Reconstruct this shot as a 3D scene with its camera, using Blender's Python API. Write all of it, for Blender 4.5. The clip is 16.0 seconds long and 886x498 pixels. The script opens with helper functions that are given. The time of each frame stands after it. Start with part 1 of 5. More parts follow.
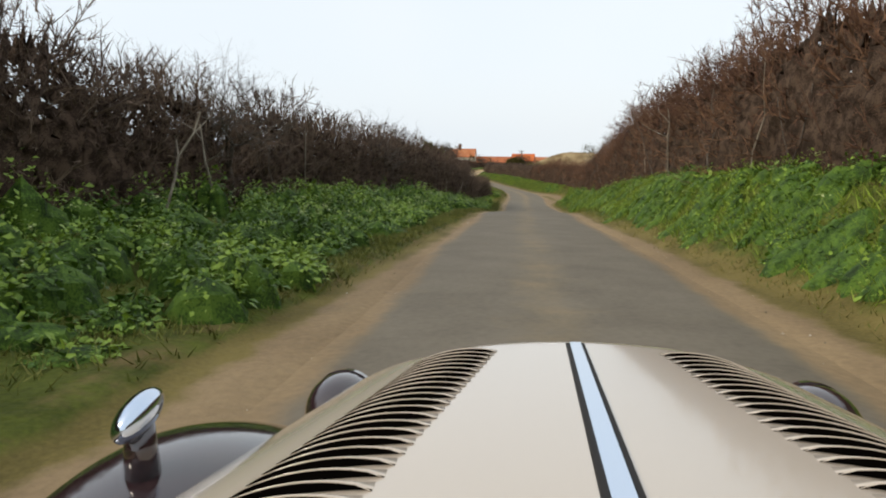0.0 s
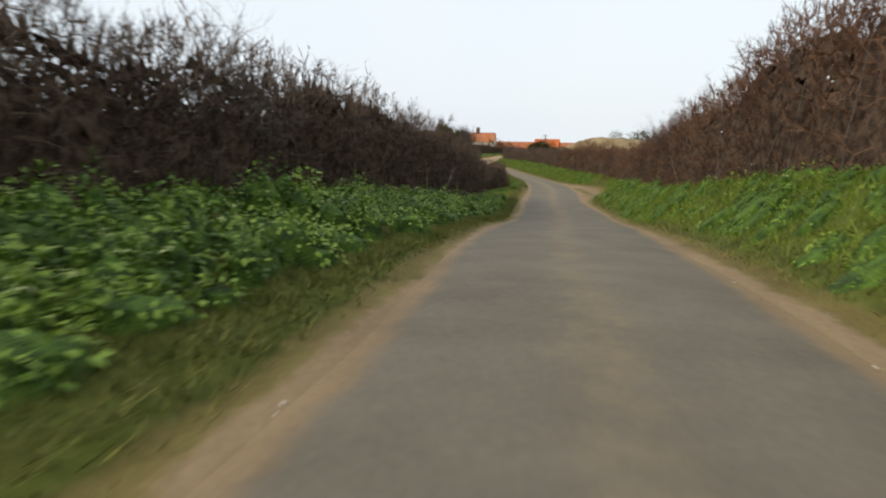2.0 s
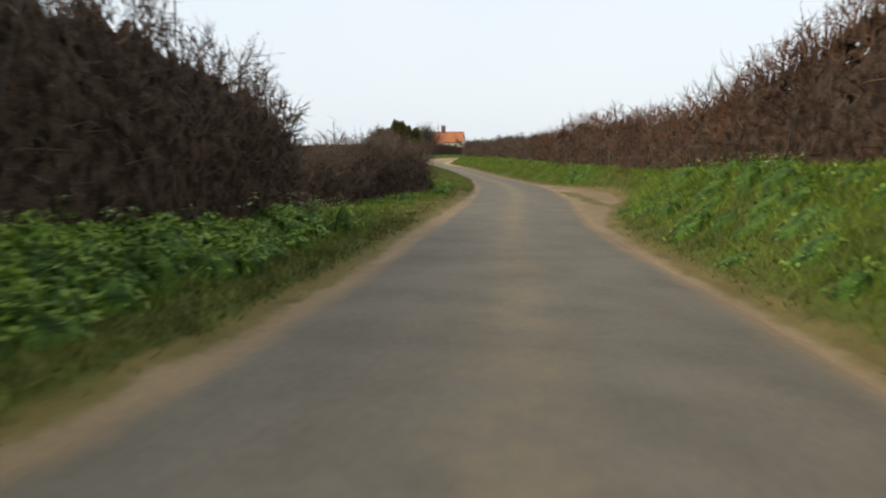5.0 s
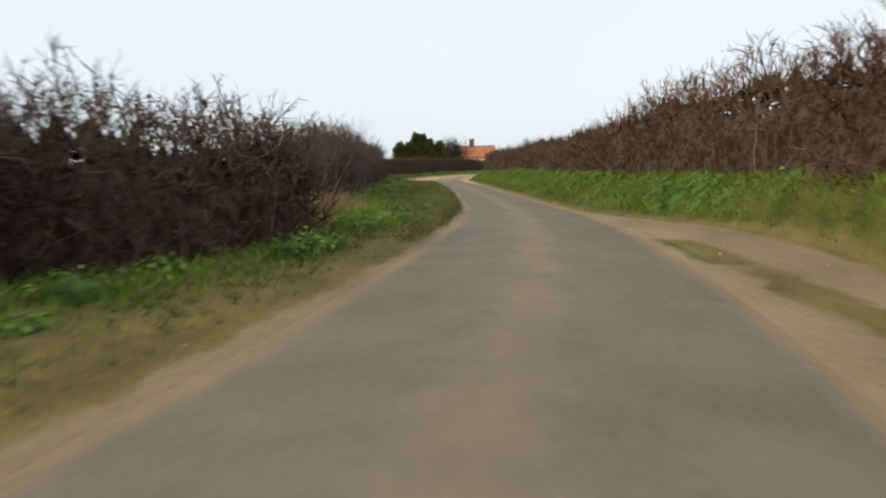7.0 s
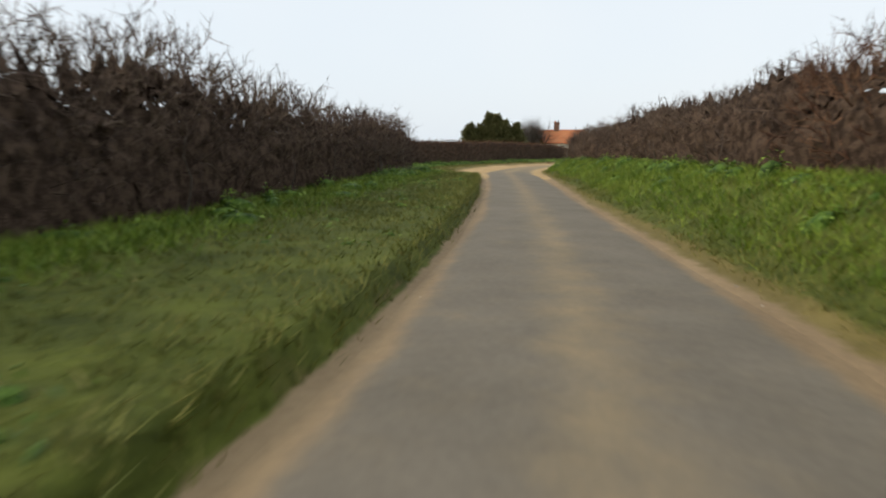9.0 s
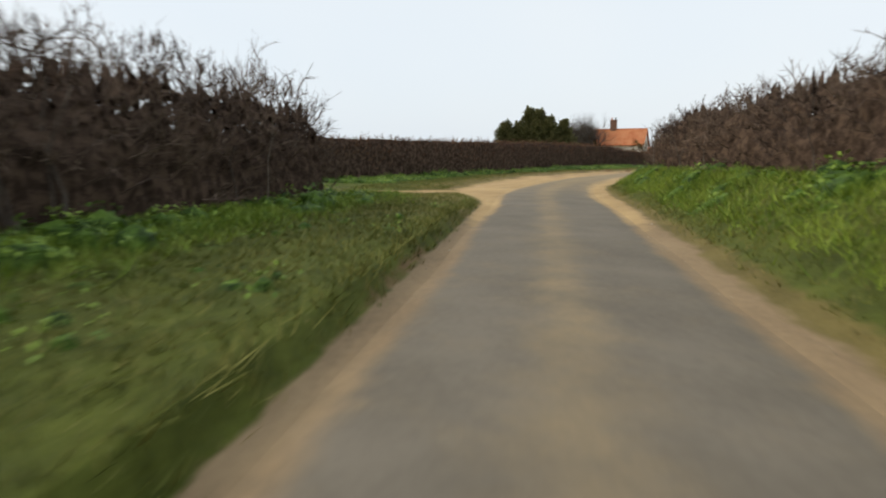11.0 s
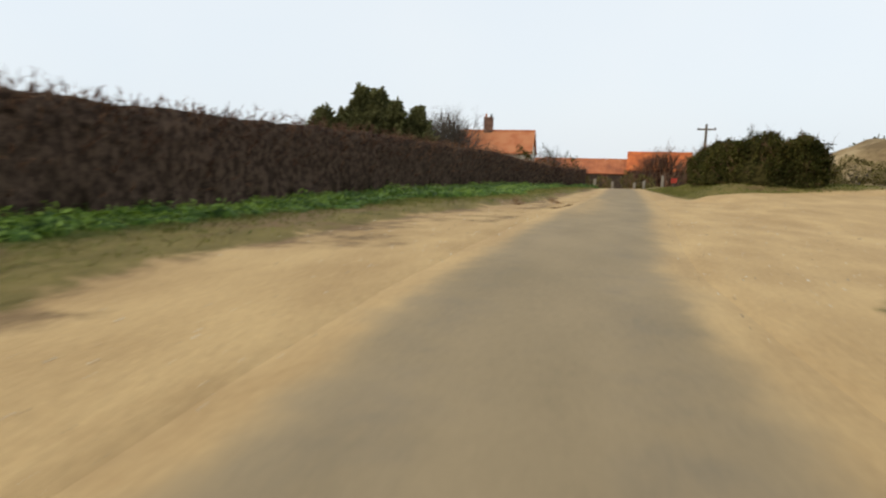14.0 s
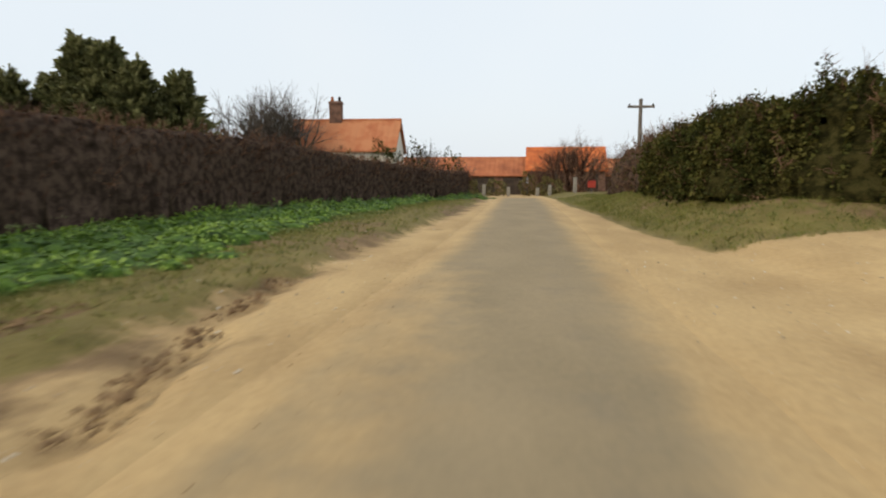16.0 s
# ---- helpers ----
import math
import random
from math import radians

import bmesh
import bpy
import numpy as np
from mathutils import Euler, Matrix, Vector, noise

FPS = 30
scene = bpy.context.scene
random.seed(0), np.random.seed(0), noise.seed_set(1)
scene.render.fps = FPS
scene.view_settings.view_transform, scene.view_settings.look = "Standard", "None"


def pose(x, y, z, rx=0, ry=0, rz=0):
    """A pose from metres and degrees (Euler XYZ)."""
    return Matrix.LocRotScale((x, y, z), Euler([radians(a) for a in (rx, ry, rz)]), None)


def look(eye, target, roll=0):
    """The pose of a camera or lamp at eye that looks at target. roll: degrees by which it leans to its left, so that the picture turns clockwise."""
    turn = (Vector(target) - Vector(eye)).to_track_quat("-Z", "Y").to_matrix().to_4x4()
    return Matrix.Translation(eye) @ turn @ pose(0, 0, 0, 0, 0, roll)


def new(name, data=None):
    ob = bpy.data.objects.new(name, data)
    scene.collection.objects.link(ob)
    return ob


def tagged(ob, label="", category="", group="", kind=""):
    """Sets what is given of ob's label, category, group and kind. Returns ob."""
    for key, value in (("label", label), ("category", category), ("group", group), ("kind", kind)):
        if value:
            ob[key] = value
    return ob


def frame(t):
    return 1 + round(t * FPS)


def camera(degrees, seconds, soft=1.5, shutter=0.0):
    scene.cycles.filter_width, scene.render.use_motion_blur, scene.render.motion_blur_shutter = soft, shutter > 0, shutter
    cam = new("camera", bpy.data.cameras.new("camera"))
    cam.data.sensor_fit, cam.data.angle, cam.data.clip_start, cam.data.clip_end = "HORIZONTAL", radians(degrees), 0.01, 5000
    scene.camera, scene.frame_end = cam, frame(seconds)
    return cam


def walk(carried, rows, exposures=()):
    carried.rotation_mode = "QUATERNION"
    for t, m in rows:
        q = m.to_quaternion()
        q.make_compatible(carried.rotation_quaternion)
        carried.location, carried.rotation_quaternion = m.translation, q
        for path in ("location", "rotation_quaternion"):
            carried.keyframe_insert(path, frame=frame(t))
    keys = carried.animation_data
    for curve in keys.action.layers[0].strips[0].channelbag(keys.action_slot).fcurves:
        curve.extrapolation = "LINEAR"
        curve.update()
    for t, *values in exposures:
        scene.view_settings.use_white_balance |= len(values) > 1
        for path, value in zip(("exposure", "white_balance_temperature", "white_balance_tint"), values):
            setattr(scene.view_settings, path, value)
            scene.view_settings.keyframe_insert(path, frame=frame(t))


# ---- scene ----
# seconds, x, y, z, yaw to the left, pitch, roll (metres and degrees)
ROWS = [
    (0.0, 0.00, 0.00, 5.08, 9.53, -9.44, 0.06),
    (0.0334, 0.00, 0.00, 5.08, 9.53, -9.44, 0.06),
    (0.5, -0.09, 3.74, 4.88, 11.55, -10.41, 0.69),
    (1.0, -0.35, 7.56, 4.64, 13.43, -10.07, 0.05),
    (1.5, -0.70, 11.80, 4.41, 13.36, -9.30, 0.78),
    (2.0, -0.94, 16.17, 4.18, 11.44, -10.67, 0.65),
    (2.5, -1.02, 20.95, 3.90, 10.70, -11.49, -0.04),
    (3.0, -1.06, 26.10, 3.55, 9.52, -11.66, 0.20),
    (3.5, -1.12, 31.22, 3.10, 9.52, -11.81, 0.20),
    (4.0, -1.09, 36.12, 2.59, 9.31, -12.01, 0.36),
    (4.2, -1.085, 38.02, 2.36, 9.36, -11.90, 0.25),
    (4.5, -1.08, 40.83, 2.00, 9.43, -11.00, 0.10),
    (5.0, -1.09, 45.47, 1.49, 9.85, -9.80, 0.00),
    (5.5, -1.15, 50.11, 1.13, 10.45, -9.20, 0.00),
    (6.0, -1.28, 54.74, 0.89, 11.00, -9.90, 0.00),
    (6.3, -1.40, 57.50, 0.78, 11.30, -10.80, 0.05),
    (6.5, -1.49, 59.34, 0.71, 12.65, -8.01, 0.16),
    (7.0, -1.78, 63.91, 0.56, 13.48, -8.05, -0.72),
    (7.5, -2.17, 68.49, 0.47, 15.00, -7.49, -0.93),
    (8.0, -2.69, 73.09, 0.44, 17.47, -8.41, 0.31),
    (8.5, -3.40, 77.86, 0.40, 18.98, -8.67, 0.40),
    (9.0, -4.29, 82.67, 0.27, 21.26, -9.27, 0.56),
    (9.5, -5.39, 87.59, 0.14, 22.83, -8.76, 0.00),
    (10.0, -6.63, 92.64, 0.09, 23.96, -8.76, 0.00),
    (10.5, -8.01, 97.82, 0.06, 24.87, -8.76, 0.00),
    (11.0, -9.50, 103.13, 0.04, 25.67, -8.76, 0.00),
    (11.5, -11.12, 108.58, 0.00, 26.42, -8.50, 0.03),
    (12.0, -12.81, 114.17, -0.04, 27.07, -7.81, -0.33),
    (12.5, -14.54, 119.80, -0.15, 26.47, -7.79, 1.27),
    (13.0, -16.12, 125.48, -0.21, 23.96, -6.51, 0.75),
    (13.5, -17.31, 131.14, -0.29, 18.72, -9.28, 0.88),
    (14.0, -17.93, 136.84, -0.29, 12.86, -7.60, 1.34),
    (14.5, -18.01, 142.34, -0.26, 8.22, -4.04, -0.12),
    (15.0, -17.72, 147.58, -0.28, 5.19, -7.03, -0.55),
    (15.5, -17.33, 152.72, -0.31, 4.74, -6.61, 0.03),
    (16.0, -16.89, 157.88, -0.26, 4.12, -7.17, -0.07),
]
LENS = 70.83
cam = camera(LENS, 16.0, soft=2.0, shutter=0.28)
walk(cam, [(t, pose(x, y, z, 90 + p, 0, w) @ pose(0, 0, 0, 0, 0, r)) for t, x, y, z, w, p, r in ROWS],
     exposures=[(0.0, 0.08), (4.2, 0.05), (8.0, 0.02), (12.0, -0.02), (16.0, -0.02)])
EYE = 1.3

# ---------------------------------------------------------------- light
world = bpy.data.worlds.new("world")
scene.world = world
world.use_nodes = True
wn, wl = world.node_tree.nodes, world.node_tree.links
SUN_EL, SUN_AZ = 32.0, 235.0   # degrees; the azimuth is counted clockwise from +y
sky = wn.new("ShaderNodeTexSky")
sky.sky_type, sky.sun_disc = "NISHITA", False
sky.sun_elevation, sky.sun_rotation = radians(SUN_EL), radians(SUN_AZ)
sky.dust_density, sky.air_density, sky.ozone_density = 4.0, 1.0, 1.0
veil = wn.new("ShaderNodeMixRGB")
veil.inputs[0].default_value = 0.8
# thin high cloud: a pale veil with faint soft patches
cloud_at, cloud, tint = wn.new("ShaderNodeTexCoord"), wn.new("ShaderNodeTexNoise"), wn.new("ShaderNodeMixRGB")
cloud.inputs["Scale"].default_value, cloud.inputs["Detail"].default_value = 1.6, 3
tint.inputs[1].default_value, tint.inputs[2].default_value = (7.7, 8.8, 9.9, 1), (9.8, 10.0, 9.9, 1)
wl.new(cloud_at.outputs["Generated"], cloud.inputs[0])
wl.new(cloud.outputs[0], tint.inputs[0])
wl.new(tint.outputs[0], veil.inputs[2])
wl.new(sky.outputs[0], veil.inputs[1])
wl.new(veil.outputs[0], wn["Background"].inputs[0])
wn["Background"].inputs[1].default_value = 0.111
sun = new("sun", bpy.data.lights.new("sun", "SUN"))
sun.data.energy, sun.data.angle, sun.data.color = 1.9, radians(12), (1.0, 0.90, 0.74)
az, el = radians(SUN_AZ), radians(SUN_EL)
sun.matrix_world = look((math.sin(az) * math.cos(el) * 50, math.cos(az) * math.cos(el) * 50, math.sin(el) * 50), (0, 0, 0))


# ---------------------------------------------------------------- materials
def material(name, colors, scale=4.0, rough=0.8, bump=0.0, bump_scale=40.0, metal=0.0, island=0.0, spec=0.3, fine=0.35, stretch=(1, 1, 1), thin=0.0, tone=0.0):
    """colors: two or three shades, mixed by a large noise, roughened by a fine one; island: how far single pieces differ; tone: how far whole plants differ; thin: how much light passes through a leaf."""
    m = bpy.data.materials.new(name)
    m.use_nodes = True
    n, l = m.node_tree.nodes, m.node_tree.links
    b = n["Principled BSDF"]
    co = n.new("ShaderNodeTexCoord")
    mp = n.new("ShaderNodeMapping")
    mp.inputs["Scale"].default_value = stretch
    l.new(co.outputs["Object"], mp.inputs[0])
    big, small = n.new("ShaderNodeTexNoise"), n.new("ShaderNodeTexNoise")
    big.inputs["Scale"].default_value, big.inputs["Detail"].default_value = scale, 4
    small.inputs["Scale"].default_value, small.inputs["Detail"].default_value = scale * 9, 3
    l.new(mp.outputs[0], big.inputs[0]), l.new(mp.outputs[0], small.inputs[0])
    mix = n.new("ShaderNodeMath")
    mix.operation = "MULTIPLY_ADD"
    l.new(small.outputs[0], mix.inputs[0])
    mix.inputs[1].default_value = fine
    l.new(big.outputs[0], mix.inputs[2])
    fac = mix.outputs[0]
    if island:
        geo = n.new("ShaderNodeNewGeometry")
        add = n.new("ShaderNodeMath")
        add.operation = "MULTIPLY_ADD"
        l.new(geo.outputs["Random Per Island"], add.inputs[0])
        add.inputs[1].default_value = island
        l.new(fac, add.inputs[2])
        fac = add.outputs[0]
    if tone:
        own, plus = n.new("ShaderNodeAttribute"), n.new("ShaderNodeMath")
        own.attribute_name, plus.operation = "tone", "MULTIPLY_ADD"
        l.new(own.outputs["Fac"], plus.inputs[0])
        plus.inputs[1].default_value = tone
        l.new(fac, plus.inputs[2])
        fac, island = plus.outputs[0], island + tone
    ramp = n.new("ShaderNodeValToRGB")
    lo, hi = 0.38 + fine * 0.4, 0.62 + fine * 0.6 + island * 0.8
    for i, c in enumerate(colors):
        pos = lo + (hi - lo) * i / max(1, len(colors) - 1)
        e = ramp.color_ramp.elements[i] if i < 2 else ramp.color_ramp.elements.new(min(1, pos))
        e.position, e.color = min(1, pos), (*c, 1)
    l.new(fac, ramp.inputs[0])
    l.new(ramp.outputs[0], b.inputs["Base Color"])
    b.inputs["Roughness"].default_value, b.inputs["Metallic"].default_value = rough, metal
    b.inputs["Specular IOR Level"].default_value = spec
    if bump:
        bn, bt = n.new("ShaderNodeBump"), n.new("ShaderNodeTexNoise")
        bt.inputs["Scale"].default_value, bt.inputs["Detail"].default_value = bump_scale, 5
        l.new(mp.outputs[0], bt.inputs[0]), l.new(bt.outputs[0], bn.inputs["Height"])
        bn.inputs["Strength"].default_value, bn.inputs["Distance"].default_value = bump, 0.02
        l.new(bn.outputs[0], b.inputs["Normal"])
    if thin:
        tr, ms = n.new("ShaderNodeBsdfTranslucent"), n.new("ShaderNodeMixShader")
        ms.inputs[0].default_value = thin
        l.new(ramp.outputs[0], tr.inputs[0])
        l.new(b.outputs[0], ms.inputs[1]), l.new(tr.outputs[0], ms.inputs[2])
        l.new(ms.outputs[0], n["Material Output"].inputs[0])
    return m


def plain(name, color, rough=0.4, metal=0.0, spec=0.5, coat=0.0):
    m = bpy.data.materials.new(name)
    m.use_nodes = True
    b = m.node_tree.nodes["Principled BSDF"]
    b.inputs["Base Color"].default_value = (*color, 1)
    b.inputs["Roughness"].default_value, b.inputs["Metallic"].default_value = rough, metal
    b.inputs["Specular IOR Level"].default_value, b.inputs["Coat Weight"].default_value = spec, coat
    b.inputs["Coat Roughness"].default_value = 0.05
    return m


def blended(name, layers, rough=0.9, bump=0.5, edge=(0.85, 1.25)):
    """A ground material: layers of (attribute or None, dark, light, scale); each lies over those before it, with a ragged edge."""
    m = bpy.data.materials.new(name)
    m.use_nodes = True
    n, l = m.node_tree.nodes, m.node_tree.links
    b = n["Principled BSDF"]
    co = n.new("ShaderNodeTexCoord")
    drawn = n.new("ShaderNodeMapping")      # worn along the way of the traffic
    drawn.inputs["Scale"].default_value = (1.0, 0.42, 1.0)
    l.new(co.outputs["Object"], drawn.inputs[0])
    rag = n.new("ShaderNodeTexNoise")
    rag.inputs["Scale"].default_value, rag.inputs["Detail"].default_value, rag.inputs["Roughness"].default_value = 1.7, 8, 0.7
    l.new(co.outputs["Object"], rag.inputs[0])
    under = None
    for attr, dark, light, scale in layers:
        t1, t2 = n.new("ShaderNodeTexNoise"), n.new("ShaderNodeTexNoise")
        t1.inputs["Scale"].default_value, t1.inputs["Detail"].default_value = scale, 6
        t2.inputs["Scale"].default_value, t2.inputs["Detail"].default_value = scale * 14, 3
        l.new((drawn if attr else co).outputs["Vector" if attr else "Object"], t1.inputs[0]), l.new(co.outputs["Object"], t2.inputs[0])
        su = n.new("ShaderNodeMath")
        su.operation = "MULTIPLY_ADD"
        l.new(t2.outputs[0], su.inputs[0])
        su.inputs[1].default_value = 0.6
        l.new(t1.outputs[0], su.inputs[2])
        rp = n.new("ShaderNodeValToRGB")
        rp.color_ramp.elements[0].position, rp.color_ramp.elements[0].color = 0.55, (*dark, 1)
        rp.color_ramp.elements[1].position, rp.color_ramp.elements[1].color = 1.0, (*light, 1)
        l.new(su.outputs[0], rp.inputs[0])
        if under is None:
            under = rp.outputs[0]
            continue
        at = n.new("ShaderNodeAttribute")
        at.attribute_name = attr
        ma = n.new("ShaderNodeMath")
        ma.operation = "MULTIPLY_ADD"
        l.new(rag.outputs[0], ma.inputs[0])
        ma.inputs[1].default_value = 1.1
        l.new(at.outputs["Fac"], ma.inputs[2])
        mr = n.new("ShaderNodeMapRange")
        mr.interpolation_type = "SMOOTHSTEP"
        mr.inputs["From Min"].default_value, mr.inputs["From Max"].default_value = edge
        l.new(ma.outputs[0], mr.inputs["Value"])
        mx = n.new("ShaderNodeMixRGB")
        l.new(mr.outputs[0], mx.inputs[0]), l.new(under, mx.inputs[1]), l.new(rp.outputs[0], mx.inputs[2])
        under = mx.outputs[0]
    l.new(under, b.inputs["Base Color"])
    b.inputs["Roughness"].default_value, b.inputs["Specular IOR Level"].default_value = rough, 0.2
    bn, bt = n.new("ShaderNodeBump"), n.new("ShaderNodeTexNoise")
    bt.inputs["Scale"].default_value, bt.inputs["Detail"].default_value = 9, 8
    l.new(co.outputs["Object"], bt.inputs[0]), l.new(bt.outputs[0], bn.inputs["Height"])
    bn.inputs["Strength"].default_value, bn.inputs["Distance"].default_value = bump, 0.05
    l.new(bn.outputs[0], b.inputs["Normal"])
    return m


SAND_D, SAND_L = (0.345, 0.226, 0.103), (0.490, 0.339, 0.160)
SILT_D, SILT_L = (0.195, 0.135, 0.076), (0.300, 0.212, 0.118)
M_GROUND = blended("verge", [(None, (0.036, 0.046, 0.005), (0.100, 0.116, 0.016), 1.6),
                             ("dry", (0.098, 0.078, 0.021), (0.19, 0.146, 0.046), 2.0),
                             ("soil", (0.118, 0.074, 0.034), (0.215, 0.138, 0.066), 2.5),
                             ("silt", SILT_D, SILT_L, 1.1),
                             ("sand", SAND_D, SAND_L, 1.1)])
M_ROAD = blended("asphalt", [(None, (0.130, 0.111, 0.083), (0.180, 0.154, 0.117), 1.0),
                             ("dust", (0.225, 0.172, 0.099), (0.292, 0.22, 0.126), 1.2),
                             ("silt", SILT_D, SILT_L, 1.1),
                             ("sand", SAND_D, SAND_L, 1.1)], rough=0.85, bump=0.15, edge=(0.66, 1.5))
# twig brown darkened, so the colour carries the shade inside the bare hedges
M_CORE = material("hedge depths with painted shade", [(0.030, 0.021, 0.016), (0.062, 0.043, 0.032), (0.108, 0.074, 0.053)], 5.0, 1.0, 0.6, 70, fine=0.8, spec=0.0)
# near-black green: the shade behind the bush's leaves, painted on its core
M_CORE_GREEN = material("evergreen depths with painted shade", [(0.010, 0.010, 0.004), (0.026, 0.024, 0.008), (0.050, 0.043, 0.015)], 5.0, 1.0, 0.5, 60, fine=0.8, spec=0.0)
# darker copy of the leaf green: shade among the weeds put into the colour
M_LEAF_DARK = material("leaves with painted shade", [(0.012, 0.028, 0.003), (0.042, 0.090, 0.007), (0.085, 0.150, 0.014)], 5.0, 0.8, 0.5, 40, fine=0.8)
M_TWIG = material("bare twigs", [(0.038, 0.026, 0.021), (0.092, 0.062, 0.046), (0.165, 0.117, 0.082)], 0.45, 0.9, island=0.35)
M_TWIG_RED = material("reddish twigs", [(0.042, 0.020, 0.013), (0.108, 0.054, 0.032), (0.20, 0.11, 0.062)], 0.45, 0.9, island=0.35)
M_BARK = material("grey bark", [(0.036, 0.028, 0.022), (0.090, 0.072, 0.058), (0.16, 0.135, 0.11)], 3, 0.9, 0.6, 30, island=0.2)
M_PALE = material("pale bark", [(0.16, 0.13, 0.10), (0.30, 0.26, 0.20)], 4, 0.9, 0.4, 30)
M_LEAF = material("alexanders leaf", [(0.017, 0.040, 0.003), (0.064, 0.130, 0.008), (0.195, 0.290, 0.032)], 0.9, 0.5, island=0.16, spec=0.3, tone=0.42)
M_GRASS = material("grass blade", [(0.040, 0.054, 0.005), (0.098, 0.113, 0.013), (0.185, 0.180, 0.040)], 1.1, 0.7, island=0.45)
M_LUSH = material("lush grass blade", [(0.040, 0.080, 0.004), (0.104, 0.174, 0.009), (0.215, 0.285, 0.030)], 0.8, 0.6, island=0.45)
M_DRY = material("dry grass blade", [(0.10, 0.087, 0.022), (0.195, 0.162, 0.046), (0.295, 0.24, 0.088)], 0.6, 0.8, island=0.4)
M_SCRUB = material("scrub leaf", [(0.050, 0.042, 0.012), (0.120, 0.100, 0.030), (0.215, 0.175, 0.065)], 0.7, 0.85, island=0.4, spec=0.1, thin=0.2)
M_IVY = material("evergreen leaf", [(0.014, 0.018, 0.004), (0.044, 0.048, 0.010), (0.100, 0.088, 0.022)], 0.6, 0.85, island=0.3, spec=0.1, thin=0.15)
M_CONIFER = material("cypress foliage", [(0.056, 0.060, 0.024), (0.125, 0.128, 0.050), (0.22, 0.21, 0.09)], 0.6, 0.7, island=0.4, thin=0.5)
M_TILE = material("orange pantile", [(0.38, 0.092, 0.026), (0.55, 0.145, 0.038), (0.63, 0.20, 0.065)], 1.2, 0.8, 0.4, 12, island=0.25)
M_TILE_OLD = material("weathered pantile", [(0.25, 0.080, 0.034), (0.38, 0.124, 0.050), (0.44, 0.178, 0.078)], 1.0, 0.85, 0.4, 12, island=0.25)
M_RENDER = material("cream render", [(0.66, 0.60, 0.50), (0.80, 0.75, 0.65)], 1.0, 0.85, 0.2, 20)
# brick colour lowered to paint the shade on the farm walls
M_BRICK = material("brickwork darkened for shade", [(0.11, 0.060, 0.042), (0.22, 0.12, 0.08)], 3.0, 0.9, 0.5, 25)
M_WHITE = material("white paint", [(0.70, 0.69, 0.65), (0.82, 0.81, 0.78)], 2.0, 0.6)
M_DARK = plain("dark opening", (0.012, 0.010, 0.009), 0.9)
M_PANE = plain("window glass", (0.05, 0.06, 0.07), 0.08, spec=0.8)
M_POLE = material("weathered pole", [(0.10, 0.085, 0.07), (0.20, 0.17, 0.14)], 3, 0.9, 0.4, 30)
M_POST = material("flaking pale paint", [(0.16, 0.14, 0.11), (0.34, 0.31, 0.26)], 6.0, 0.8, 0.3, 30)
M_TIMBER = material("dark barn boards", [(0.03, 0.022, 0.017), (0.075, 0.052, 0.036)], 2.0, 0.85, 0.4, 30)
M_SOIL = material("turned soil", [(0.075, 0.042, 0.020), (0.16, 0.095, 0.045), (0.25, 0.16, 0.08)], 6.0, 0.95, 0.6, 40, island=0.3)
M_FLINT = material("pale flints", [(0.14, 0.11, 0.07), (0.28, 0.23, 0.16), (0.50, 0.45, 0.37)], 8.0, 0.7, island=0.7)
M_REED = material("tan dead grass", [(0.20, 0.125, 0.06), (0.34, 0.22, 0.11), (0.45, 0.32, 0.18)], 0.8, 0.85, island=0.4)
M_UMBEL = material("pale flower heads", [(0.14, 0.22, 0.04), (0.26, 0.34, 0.09), (0.44, 0.48, 0.22)], 1.0, 0.8, island=0.5)
M_EARTH = material("bare earth", [(0.14, 0.095, 0.045), (0.24, 0.17, 0.085), (0.32, 0.24, 0.13)], 0.35, 0.95, 0.9, 2.5)


# ---------------------------------------------------------------- mesh helpers
def mesh_of(name, verts, faces, mats, slots=None, smooth=False):
    """verts: n x 3; faces: an array of triangles or of quads."""
    verts, faces = np.asarray(verts, np.float32), np.asarray(faces, np.int32)
    me = bpy.data.meshes.new(name)
    k = faces.shape[1]
    me.vertices.add(len(verts)), me.loops.add(faces.size), me.polygons.add(len(faces))
    me.vertices.foreach_set("co", verts.ravel())
    me.loops.foreach_set("vertex_index", faces.ravel())
    me.polygons.foreach_set("loop_start", np.arange(0, faces.size, k, dtype=np.int32))
    for mt in (mats if isinstance(mats, (list, tuple)) else [mats]):
        me.materials.append(mt)
    if slots is not None:
        me.polygons.foreach_set("material_index", np.asarray(slots, np.int32))
    me.polygons.foreach_set("use_smooth", np.full(len(faces), smooth))
    me.update(calc_edges=True)
    me.validate()
    return me


def part(name, me, parent=None, label=""):
    ob = new(name, me)
    ob.parent = parent
    return tagged(ob, label)


def bm_part(name, bm, mat, parent=None, label="", smooth=False):
    me = bpy.data.meshes.new(name)
    bmesh.ops.recalc_face_normals(bm, faces=bm.faces)
    bm.to_mesh(me)
    bm.free()
    for mt in (mat if isinstance(mat, (list, tuple)) else [mat]):
        me.materials.append(mt)
    if smooth:
        me.polygons.foreach_set("use_smooth", np.full(len(me.polygons), True))
    return part(name, me, parent, label)


def thing(name, label, category, at=(0, 0, 0), group="", kind=""):
    ob = new(name)
    ob.location = at
    return tagged(ob, label, category, group, kind)


